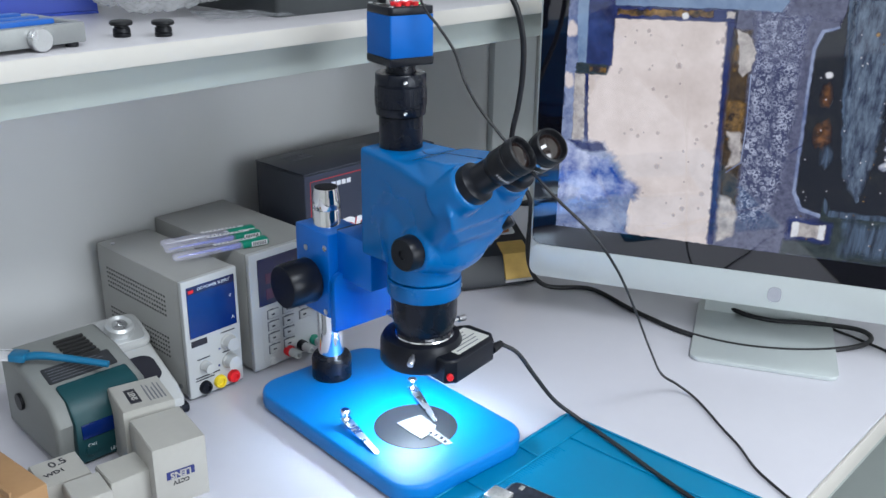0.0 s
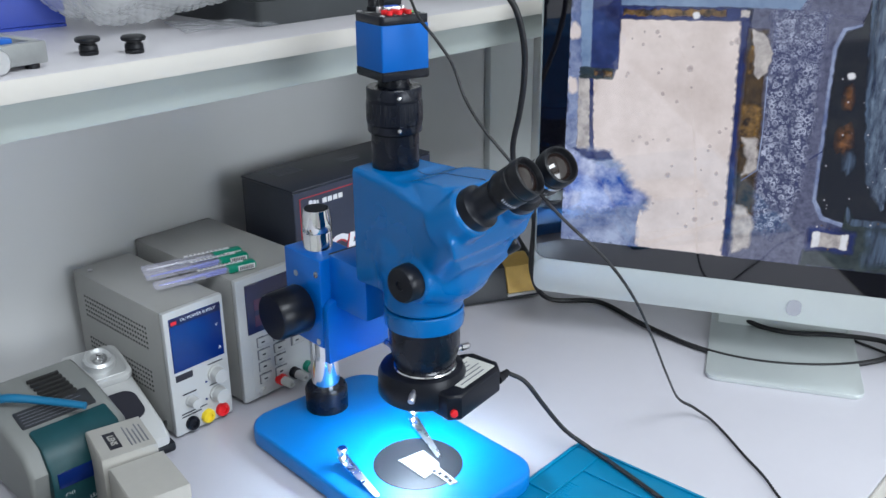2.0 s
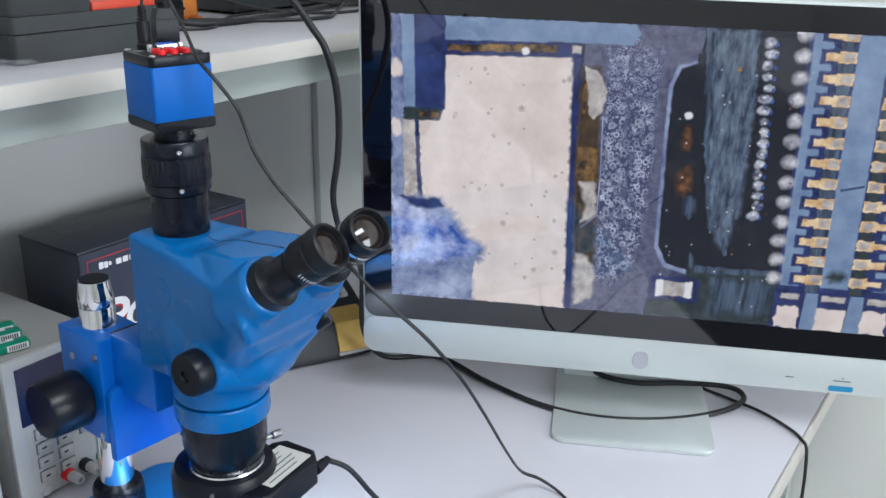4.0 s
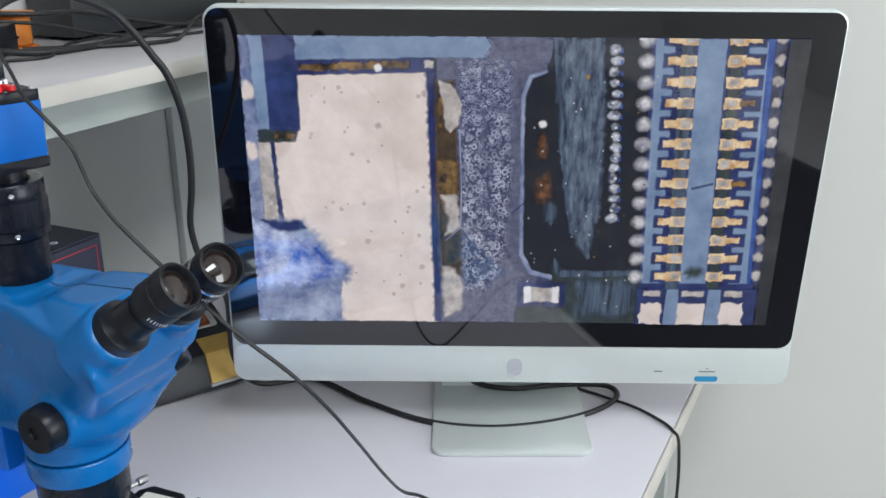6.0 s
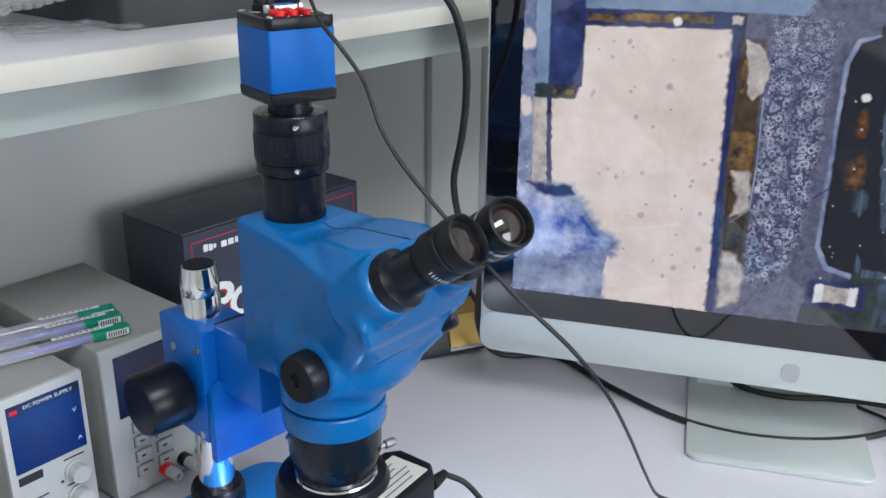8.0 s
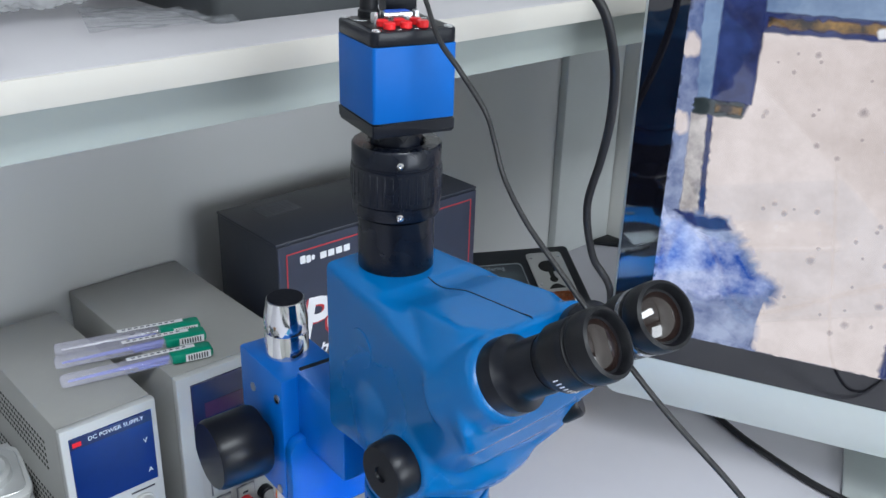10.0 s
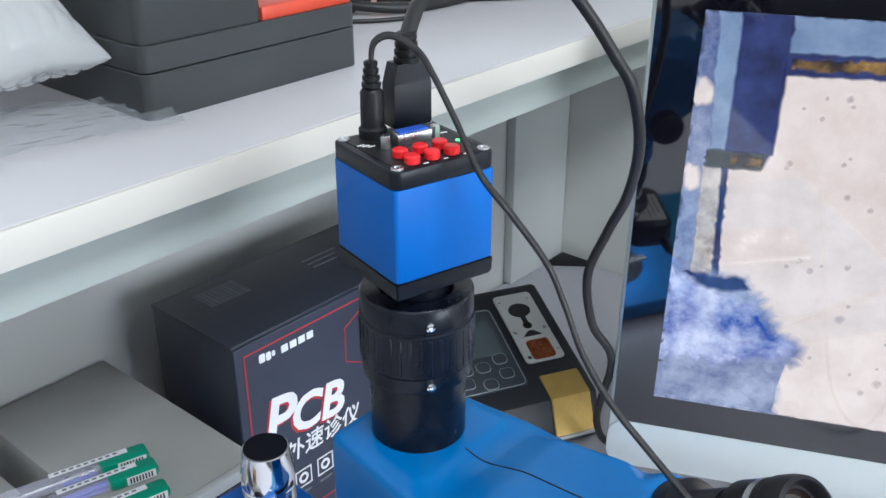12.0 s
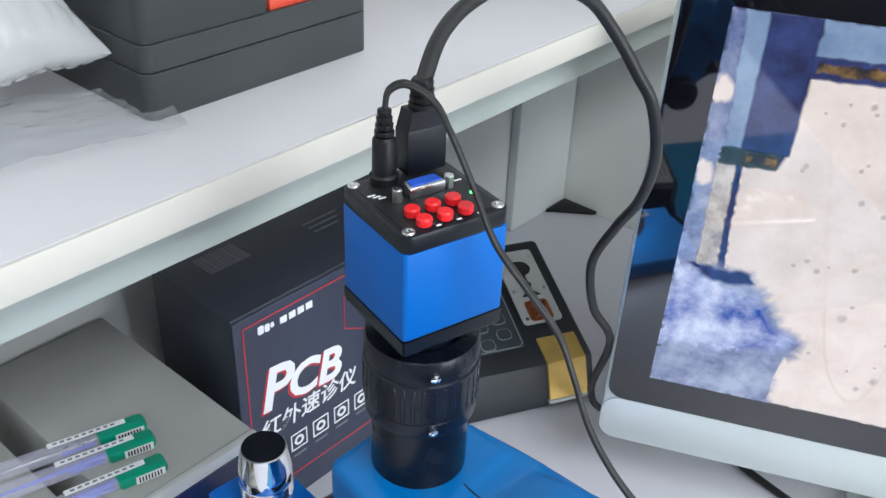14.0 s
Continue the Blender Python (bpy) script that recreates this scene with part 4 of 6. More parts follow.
for x, y in ((-0.0195, 0.0100), (-0.0180, 0.0082), (-0.0165, 0.0064), (0.0190, 0.0040)):
    part("print_mark", outline(round_rect(-0.0018, 0.0018, -0.0005, 0.0005, 0.0003, 2), 0.05852, 0.05862, m=CAMERA @ pose(x, y, 0)), INK_WHITE, camera_body)
part("power_light", rod(0.0009, 0.0584, 0.0590, 10, m=CAMERA @ pose(0.0178, -0.0080, 0)), mat("green_led", (0.05, 0.6, 0.1), 0.4, emit=(0.1, 1.0, 0.25), power=2.0), camera_body)

# eyepieces
ELOC = [eye_frame(s) @ Matrix.Diagonal((0.87, 0.87, 0.94, 1)) for s in (-1, 1)]
for s, m in zip((-1, 1), ELOC):
    ep = part("eyepiece_tube", lathe([(0, 0.0), (0.0225, 0.0), (0.0236, 0.004), (0.0232, 0.012), (0.0180, 0.016), (0.0172, 0.019), (0.0172, 0.034), (0.0166, 0.036), (0, 0.036)], 48, m=m), BLACK, scope, "black eyepiece tube")
    oc = part("eyepiece", lathe([(0, 0.036), (0.0160, 0.036), (0.0190, 0.042), (0.0200, 0.044), (0.0200, 0.060), (0.0194, 0.0605), (0.0194, 0.062), (0.0202, 0.0625), (0.0208, 0.064),
              (0.0208, 0.071), (0.0200, 0.0748), (0.0180, 0.0758), (0.0168, 0.0746), (0.0160, 0.0700), (0, 0.0700)], 56, m=m), RUBBER, scope, "black eyepiece with rubber eyecup")
    b2 = bmesh.new()
    bmesh.ops.create_uvsphere(b2, u_segments=28, v_segments=12, radius=0.03)
    bmesh.ops.bisect_plane(b2, geom=b2.verts[:] + b2.edges[:] + b2.faces[:], plane_co=(0, 0, 0.0256), plane_no=(0, 0, 1), clear_inner=True)
    part("lens", moved(b2, m @ pose(0, 0, 0.0438)), LENS_GLASS, oc, "coated glass lens")
    part("scale_ring", lathe([(0.0201, 0.0555), (0.02025, 0.0555), (0.02025, 0.0590), (0.0201, 0.0590)], 48, m=m), STEEL if s > 0 else BLACK, oc)
    for k in range(7):
        part("tick", box(-0.0003, 0.0003, -0.02035, -0.0199, 0.0465, 0.0495, m=m @ pose(0, 0, 0, 0, 0, -70 + 8 * k)), INK_WHITE, oc)
word = letters("WF10X/22", 0.0062, 0.0001)
for v in word.verts:
    a = -v.co.x / 0.0201 + radians(70)
    v.co = Vector(((0.0201 + v.co.z) * math.sin(a), (0.0201 + v.co.z) * math.cos(a), 0.0515 + v.co.y))
part("lettering", moved(word, ELOC[1]), INK_WHITE, scope)

# lens barrel and LED ring light
part("lens_barrel", lathe([(0, 0.130), (0.0265, 0.130), (0.0275, 0.137), (0.0300, 0.140), (0.0325, 0.150), (0.0355, 0.160), (0.0358, 0.1855), (0, 0.1855)], 56, m=pose(AX, AY, 0)), BLACK_SATIN, scope, "black objective barrel")
part("adapter_ring", lathe([(0.0290, 0.1372), (0.0316, 0.1372), (0.0322, 0.1380), (0.0316, 0.1395), (0.0290, 0.1400), (0.0290, 0.1372)], 48, m=pose(AX, AY, 0)), CHROME, scope, "polished clamping ring")
RX, RY, RZ = 0.012, -0.156, 0.006
ring = part("ring_light", lathe([(0.026, 0.098), (0.0435, 0.098), (0.0455, 0.101), (0.0450, 0.122), (0.042, 0.128), (0.035, 0.131), (0.030, 0.131), (0.026, 0.128), (0.026, 0.098)], 64, m=pose(RX, RY, RZ)), BLACK, scope, "black LED ring light")
RING = pose(0.010, -0.178, 0, 0, 0, 11)
part("control_box", outline([(-0.020, -0.030), (-0.010, -0.040), (0.058, -0.040), (0.069, -0.030), (0.071, 0.002), (0.060, 0.012), (-0.010, 0.016)], 0.097, 0.1262, 0.004, 3, m=RING), BLACK, ring, "black control box with a switch")
part("label_plate", outline(round_rect(0.001, 0.058, -0.034, 0.001, 0.001, 2), 0.1264, 0.1268, m=RING), mat("silver_label", (0.62, 0.62, 0.58), 0.4, var=0.05), ring, "silver rating label")
for i in range(5):
    part("label_line", box(0.005, 0.048 + 0.004 * ((i * 7) % 3 - 1), -0.0295 + 0.0058 * i, -0.0280 + 0.0058 * i, 0.1269, 0.1270, m=RING), INK_GREY, ring)
part("switch", rod(0.0038, 0.0, 0.006, 18, m=RING @ pose(-0.014, -0.033, 0.107, 90, 0, -45)), RED, ring, "red switch")
part("cable_boot", lathe([(0, 0), (0.0055, 0), (0.0055, 0.006), (0.0045, 0.0065), (0.0050, 0.010), (0.0042, 0.0105), (0.0046, 0.014), (0.0038, 0.0145), (0.0040, 0.019), (0, 0.020)], 18, m=RING @ pose(0.0695, -0.030, 0.104, 0, 90, 0)), RUBBER, ring)
for a in (-6, 88, 218):
    b2 = lathe([(0, 0.026), (0.0020, 0.026), (0.0020, 0.050), (0.0036, 0.051), (0.0036, 0.060), (0.0028, 0.061), (0, 0.061)], 16, m=pose(RX, RY, 0.1385) @ pose(0, 0, 0, 0, 0, a) @ pose(0, 0, 0, 0, 92 if a < 200 else 104, 0))
    part("thumbscrew", b2, STEEL, ring, "small steel thumbscrew")
for i in range(36):
    a = 2 * math.pi * i / 36
    part("led", rod(0.0022, 0.0962, 0.0982, 10, m=pose(RX + 0.0355 * math.cos(a), RY + 0.0355 * math.sin(a), RZ)), LED_WHITE, ring)

led = bpy.data.lights.new("ring_light_led", "AREA")
led.shape, led.size, led.energy, led.color = "DISK", 0.080, 0.95, (0.66, 0.83, 1.0)
led.spread = radians(160)
led_ob = new("ring_light_led", led)
led_ob.matrix_world = SCOPE @ pose(RX, RY, 0.1015)

# ---------------------------------------------------------------- power supplies
def supply(x0, x1, y0, y1, z1, label):
    t = thing("power_supply", label, "power supply", pose((x0 + x1) / 2, y0, DESK), "bench power supplies")
    w, d, h = x1 - x0, y1 - y0, z1 - DESK
    part("case", box(-w / 2, w / 2, 0.008, d, 0.005, h, 0.002), GREY_CASE, t, "grey steel case")
    part("front_frame", box(-w / 2 - 0.0005, w / 2 + 0.0005, 0.0, 0.0078, 0.004, h + 0.0005, 0.002), GREY_FACE, t, "pale grey front frame")
    for x in (-w / 2 + 0.012, w / 2 - 0.012):
        for y in (0.02, d - 0.02):
            part("foot", rod(0.006, 0.0, 0.0055, 14, m=pose(x, y, 0)), RUBBER, t)
    return t, w, d, h


def on_front(pts_box, z, depth, t, m, name, label=""):
    x0, x1, z0, z1 = pts_box
    part(name, box(x0, x1, -depth, 0.001, z0, z1, min(0.0012, depth * 0.4), 1), m, t, label)


def knob(t, x, z, r, length, m, name="knob", label=""):
    part(name, lathe([(0, 0), (r * 1.12, 0), (r * 1.12, length * 0.2), (r, length * 0.25), (r * 0.92, length), (0, length)], 28, m=pose(x, 0, z, 90, 0, 0)), m, t, label)


def bars(t, x0, x1, z, h, m, parent=None):
    part("print_line", box(x0, x1, -0.0009, -0.0002, z, z + h), m, parent or t)


psu, w, d, h = supply(0.555, 0.632, 0.887, 1.083, 0.918, "narrow grey bench power supply with blue display window")
on_front((-0.033, 0.034, 0.084, 0.150), 0, 0.0012, psu, BLUE_WINDOW, "display", "dark blue glossy display window")
part("display_band", box(-0.0325, 0.0335, -0.0016, -0.0012, 0.1405, 0.1497), DARK_WINDOW, psu, "dark band over the display")
part("lettering", moved(letters("DC POWER SUPPLY", 0.0052, 0.0001), pose(0.004, -0.0016, 0.1455) @ UPRIGHT), INK_WHITE, psu)
part("maker_mark", box(-0.031, -0.024, -0.0018, -0.0013, 0.1425, 0.1465), RED, psu)
part("display_letter", moved(letters("V", 0.006, 0.0001), pose(0.026, -0.0016, 0.124) @ UPRIGHT), INK_WHITE, psu)
part("display_letter", moved(letters("A", 0.006, 0.0001), pose(0.028, -0.0016, 0.095) @ UPRIGHT), INK_WHITE, psu)
on_front((-0.032, -0.010, 0.072, 0.080), 0, 0.0010, psu, INK_DARK, "model_plate")
bars(psu, -0.030, -0.012, 0.0752, 0.0018, INK_WHITE)
for x, z, r in ((0.019, 0.064, 0.0092), (0.019, 0.038, 0.0092), (-0.016, 0.043, 0.0066)):
    knob(psu, x, z, r, 0.013, PALE_PLASTIC, label="pale grey turning knob")
for x in (0.006, 0.004):
    part("indicator", rod(0.0013, 0.0, 0.0012, 10, m=pose(x, 0, 0.058 if x > 0.005 else 0.036, 90, 0, 0)), INK_BLUE, psu)
for x0, x1, z in ((0.010, 0.030, 0.0775), (-0.026, -0.008, 0.0530), (0.010, 0.030, 0.0508), (-0.030, 0.004, 0.0290), (-0.030, -0.004, 0.0255)):
    bars(psu, x0, x1, z, 0.0011, INK_DARK)
for x, m in ((-0.018, BLACK), (0.003, YELLOW), (0.023, RED)):
    tm = part("terminal", lathe([(0, 0), (0.0085, 0), (0.0085, 0.003), (0.0072, 0.0055), (0.0045, 0.0058), (0.0040, 0.003), (0, 0.003)], 26, m=pose(x, 0, 0.0145, 90, 0, 0)), m, psu, "ring-shaped socket")
# nothing is cut: dark discs carry the shade inside the holes as colour
HOLE_SHADE = mat("hole_shade", (0.02, 0.02, 0.02), 0.9, var=0.1)
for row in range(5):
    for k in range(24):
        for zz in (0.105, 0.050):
            part("vent", rod(0.0016, 0.0, 0.0004, 8, m=pose(-w / 2 + 0.0001, 0.040 + 0.0058 * k, zz + 0.0062 * row, 0, -90, 0)), HOLE_SHADE, psu)
part("case_screw", rod(0.003, 0, 0.0014, 14, m=pose(-w / 2, 0.020, 0.016, 0, -90, 0)), STEEL, psu)
part("case_screw", rod(0.003, 0, 0.0014, 14, m=pose(-0.026, d - 0.02, h)), STEEL, psu)

psu, w, d, h = supply(0.652, 0.765, 0.888, 1.102, 0.925, "wide grey programmable bench power supply with dark display")
on_front((-0.045, 0.05, 0.092, 0.156), 0, 0.0012, psu, DARK_WINDOW, "display", "dark violet display window")
bars(psu, -0.040, -0.016, 0.1495, 0.0022, INK_GREY)
GLOW_V = mat("faint_violet_glow", (0.06, 0.015, 0.05), 0.12, var=0.2)
for z in (0.128, 0.107):
    part("digits_field", box(-0.034, 0.012, -0.0016, -0.0013, z - 0.007, z + 0.007), GLOW_V, psu)
for c, x in enumerate((-0.033, -0.009, 0.018)):
    for r in range(4):
        if c == 2 and r > 1:
            continue
        z = 0.078 - 0.0165 * r
        part("key_frame", box(x - 0.0012, x + (0.0172 if c < 2 else 0.0202), -0.0012, 0.0, z - 0.0064, z + 0.0064, 0.0004, 1), INK_GREY, psu)
        part("key", box(x, x + (0.016 if c < 2 else 0.019), -0.003, 0.0, z - 0.0052, z + 0.0052, 0.0009), PALE_PLASTIC, psu, "small grey key")
        bars(psu, x + 0.003, x + 0.009, z + 0.0058, 0.0010, INK_DARK)
        part("key_mark", box(x + 0.004, x + 0.009, -0.0033, -0.0030, z - 0.001, z + 0.001), INK_DARK, psu)
part("key_field", box(-0.042, -0.014, -0.0004, 0.0005, 0.014, 0.087), PALE_PLASTIC, psu)
knob(psu, 0.042, 0.073, 0.010, 0.014, PALE_PLASTIC)
knob(psu, -0.030, 0.0115, 0.0052, 0.004, PALE_PLASTIC, "power_button")
for x, m in ((-0.004, RED), (0.018, BLACK), (0.040, GREEN)):
    bp = part("binding_post", lathe([(0, 0), (0.0072, 0), (0.0072, 0.007), (0.0062, 0.0075), (0.0062, 0.009), (0, 0.009)], 22, m=pose(x, 0, 0.018, 90, 0, 0)), m, psu, "coloured binding post")
    part("post_nut", lathe([(0, 0.009), (0.0058, 0.009), (0.0055, 0.022), (0.0045, 0.024), (0.0025, 0.024), (0.0022, 0.018), (0, 0.018)], 18, m=pose(x, 0, 0.018, 90, 0, 0)), PALE_PLASTIC, bp)

# ---------------------------------------------------------------- black carton
carton = thing("carton", "black product carton with white and red print", "box", pose(0.787, 0.941, DESK, 0, 0, -0.4), group="")
part("body", box(0, 0.253, 0.0015, 0.108, 0.0, 0.2265, 0.0012), CARTON_BLACK, carton)
part("lid", box(-0.0006, 0.2536, 0.0008, 0.1086, 0.2268, 0.2300, 0.0010), CARTON_BLACK, carton, "black tuck lid")
part("front_panel", box(0.0006, 0.2524, 0.0, 0.0014, 0.001, 0.2262, 0.0004, 1), CARTON_NAVY, carton, "dark navy printed front")
for x0, x1, z0, z1 in ((0.009, 0.245, 0.2165, 0.2177), (0.009, 0.0102, 0.03, 0.2177), (0.2438, 0.245, 0.03, 0.2177), (0.009, 0.245, 0.03, 0.0312)):
    part("red_line", box(x0, x1, -0.0004, 0.0002, z0, z1), INK_RED, carton)
for word_, size_, x_, z_ in (("P", 0.062, 0.038, 0.140), ("CB", 0.049, 0.081, 0.1315)):
    tilt = pose(x_, -0.0007, z_, 0, 7, 0)
    part("title_shadow", moved(letters(word_, size_, 0.0001, 0.0017, shear=0.1), pose(-0.0022, 0.0004, -0.0016) @ tilt @ UPRIGHT), INK_RED, carton)
    part("title", moved(letters(word_, size_, 0.0001, 0.0015, shear=0.1), tilt @ UPRIGHT), INK_WHITE, carton, "white title")
part("subtitle", moved(letters("红外速诊仪", 0.0225, 0.0001, 0.0003, shear=0.12), pose(0.074, -0.0005, 0.100) @ UPRIGHT), INK_WHITE, carton)
for x0, x1, z0, z1 in ((0.024, 0.030, 0.204, 0.212), (0.031, 0.036, 0.2035, 0.211), (0.037, 0.0405, 0.205, 0.210)):
    part("maker_mark", outline(round_rect(x0, x1, z0, z1, 0.0015, 3), 0.0001, 0.0006, m=UPRIGHT), INK_WHITE, carton)
for i in range(4):
    part("print_block", box(0.047 + 0.0092 * i, 0.0540 + 0.0092 * i, -0.0006, 0, 0.2035, 0.2100), INK_WHITE, carton)
for i in range(5):
    x = 0.050 + 0.026 * i
    for a, b, c, e in ((0, 0.019, 0.0, 0.0012), (0, 0.019, 0.0178, 0.019), (0, 0.0012, 0, 0.019), (0.0178, 0.019, 0, 0.019)):
        part("icon_frame", box(x + a, x + b, -0.0005, 0.0, 0.058 + c, 0.058 + e), INK_WHITE, carton)
    part("icon", lathe([(0.003, 0.0), (0.0055, 0.0), (0.0055, 0.0005), (0.003, 0.0005), (0.003, 0.0)], 18, m=pose(x + 0.0095, 0, 0.0675, 90, 0, 0)), INK_WHITE, carton)
    part("print_line", box(x + 0.002, x + 0.017, -0.0005, 0, 0.0505, 0.0525), INK_GREY, carton)
hexa = [(0.150 + 0.034 * math.cos(radians(60 * i + 30)) * 1.1, 0.178 + 0.034 * math.sin(radians(60 * i + 30))) for i in range(6)]
part("hexagon_print", hose([(x, -0.0002, z) for x, z in hexa + hexa[:1]], 0.0006, 6, 1), INK_RED, carton)
bits = [0.001, 0.0006, 0.0014, 0.0008, 0.002, 0.0007, 0.0012, 0.0006, 0.0016, 0.0009]
x = 0.030
for i in range(20):
    part("barcode_bar", box(x, x + bits[i % 10], 0.064, 0.092, 0.2300, 0.2303), INK_GREY, carton)
    x += bits[i % 10] + 0.0010
for i in range(3):
    part("print_line", box(0.135, 0.175 - 0.006 * i, 0.070 - 0.008 * i, 0.072 - 0.008 * i, 0.2300, 0.2303), INK_GREY, carton)
for i in range(3):
    part("recycling_mark", lathe([(0.003, 0), (0.0045, 0), (0.0045, 0.0003), (0.003, 0.0003), (0.003, 0)], 14, m=pose(0.165 + 0.018 * i, 0.022, 0.2300)), INK_WHITE, carton)

# ---------------------------------------------------------------- soldering station behind the microscope
sol = thing("soldering_station", "black soldering station with keypad and gold tip-cleaning tray", "soldering station", pose(1.023, 0.884, DESK, 0, 0, -28.7))
SIDE = Matrix(((0, 0, 1, 0), (1, 0, 0, 0), (0, 1, 0, 0), (0, 0, 0, 1)))
part("body", outline([(0.0, 0.004), (0.0, 0.012), (0.013, 0.050), (0.017, 0.052), (0.165, 0.100), (0.172, 0.098), (0.176, 0.088), (0.176, 0.004)], -0.055, 0.144, 0.004, 3, m=SIDE), mat("black_station_plastic", (0.015, 0.0175, 0.023), 0.42, var=0.12, scale=20, bump=0.12, bump_scale=1100), sol, "black wedge-shaped body")
for x in (-0.035, 0.125):
    for y in (0.02, 0.155):
        part("foot", rod(0.008, 0, 0.005, 14, m=pose(x, y, 0)), RUBBER, sol)
TOP = pose(0, 0.015, 0.0515, 17.95, 0, 0)
PANEL = mat("keypad_film", (0.045, 0.055, 0.065), 0.3, var=0.1, scale=30)
LINE = mat("pale_line", (0.30, 0.33, 0.36), 0.5, var=0.05)
part("keypad", outline(round_rect(-0.042, 0.076, 0.022, 0.135, 0.006), 0.0002, 0.0008, m=TOP), PANEL, sol, "dark keypad film with thin outline")
part("keypad_outline", hose([(*TOP @ Vector((x, y, 0.0009)),) for x, y in round_rect(-0.040, 0.074, 0.024, 0.133, 0.006, 3) + [(0.074, 0.127)]], 0.0005, 6, 1), LINE, sol)
part("display", outline(round_rect(-0.032, 0.066, 0.068, 0.118, 0.002), 0.0009, 0.0012, m=TOP), mat("grey_lcd", (0.09, 0.11, 0.12), 0.15, var=0.1), sol, "grey unlit display")
part("lettering", moved(letters("soldering", 0.009, 0.0001), TOP @ pose(0.035, 0.126, 0.0012)), LINE, sol)
for x, y in ((0.016, 0.055), (0.036, 0.055), (0.058, 0.062), (0.012, 0.038), (0.036, 0.032), (0.058, 0.042)):
    part("key", outline(round_rect(x - 0.008, x + 0.008, y - 0.007, y + 0.007, 0.005, 4), 0.0009, 0.0016, m=TOP), LINE, sol)
    part("key_face", outline(round_rect(x - 0.0073, x + 0.0073, y - 0.0063, y + 0.0063, 0.0045, 4), 0.0017, 0.0020, m=TOP), PANEL, sol)
part("rest_plate", outline(round_rect(0.084, 0.130, 0.047, 0.148, 0.005), 0.0002, 0.0022, 0.0005, m=TOP), PALE_PLASTIC, sol, "pale metal plate with tool holes")
# tool holes are flat dark shapes, coloured as the shade inside
part("hole", rod(0.0130, 0.0023, 0.0026, 28, m=TOP @ pose(0.107, 0.122, 0) @ Matrix.Diagonal((1, 0.8, 1, 1))), HOLE_SHADE, sol)
part("hole", box(0.104, 0.110, 0.098, 0.115, 0.0023, 0.0026, m=TOP), HOLE_SHADE, sol)
part("hole", rod(0.0052, 0.0023, 0.0026, 18, m=TOP @ pose(0.107, 0.099, 0)), HOLE_SHADE, sol)
part("hole", outline([(0.096 + 0.022 * i / 8, 0.083 + 0.008 * math.sin(math.pi * i / 8)) for i in range(9)], 0.0023, 0.0026, m=TOP), HOLE_SHADE, sol)
rnd = random.Random(3)
bm = outline(round_rect(0.094, 0.121, 0.050, 0.077, 0.004), 0.0022, 0.0030, m=TOP)
for i in range(26):
    p0 = [Vector((rnd.uniform(0.096, 0.119), rnd.uniform(0.052, 0.075), 0.003 + rnd.uniform(0, 0.002))) for _ in range(4)]
    hose([TOP @ p for p in p0], 0.0007, 5, 5, bm)
part("copper_wool", bm, COPPER, sol, "curly copper cleaning wool")
for x, y in ((0.089, 0.139), (0.125, 0.139), (0.089, 0.092), (0.126, 0.092), (0.090, 0.054), (0.127, 0.060)):
    part("screw", rod(0.0022, 0.0021, 0.0030, 12, m=TOP @ pose(x, y, 0)), STEEL, sol)
part("tray", outline([(-0.003, 0.014), (0.012, 0.0515), (0.040, 0.0610), (0.043, 0.0610), (0.043, 0.058), (0.016, 0.040), (0.004, 0.014)], 0.090, 0.135, 0.001, 1, m=SIDE), BRASS, sol, "gold sponge tray set in the front")
part("tray_lip", box(0.089, 0.136, -0.0045, 0.002, 0.009, 0.0135, 0.001), PALE_PLASTIC, sol)

# ---------------------------------------------------------------- rework station, iron holder and lens cartons at the bench's near end
st = thing("rework_station", "grey and dark teal hot-air rework station with display", "rework station", pose(0.430, 0.848, DESK, 0, 0, -3))
part("body", outline([(0.016, 0.004), (0.008, 0.052), (0.022, 0.074), (0.085, 0.093), (0.138, 0.098), (0.150, 0.088), (0.150, 0.004)], -0.054, 0.056, 0.006, 3, m=SIDE), GREY_PLASTIC, st, "warm grey plastic body")
part("front_panel", outline([(0.004, 0.005), (0.002, 0.054), (0.018, 0.0765), (0.044, 0.0835), (0.046, 0.078), (0.03, 0.06), (0.02, 0.005)], -0.036, 0.046, 0.003, 2, m=SIDE), TEAL, st, "dark teal front panel")
part("display", box(-0.030, 0.038, 0.0008, 0.004, 0.034, 0.051, 0.0005), BLUE_WINDOW, st, "unlit blue display")
part("lettering", moved(letters("CH1", 0.0055, 0.0001), pose(-0.020, 0.0025, 0.024) @ UPRIGHT), INK_WHITE, st)
part("lettering", moved(letters("CH2", 0.0055, 0.0001), pose(0.012, 0.0025, 0.024) @ UPRIGHT), INK_WHITE, st)
part("lettering", moved(letters("LEAD FREE", 0.0055, 0.0001), pose(0.012, 0.0033, 0.010) @ UPRIGHT), INK_WHITE, st)
part("lettering", moved(letters("CH1", 0.0055, 0.0001), pose(-0.022, 0.0033, 0.027) @ UPRIGHT), INK_WHITE, st)
part("lettering", moved(letters("CH2", 0.0055, 0.0001), pose(0.014, 0.0033, 0.027) @ UPRIGHT), INK_WHITE, st)
for x in (-0.022, 0.014):
    part("key", rod(0.006, 0, 0.003, 18, m=pose(x, 0.004, 0.018, 90, 0, 0)), TEAL, st)
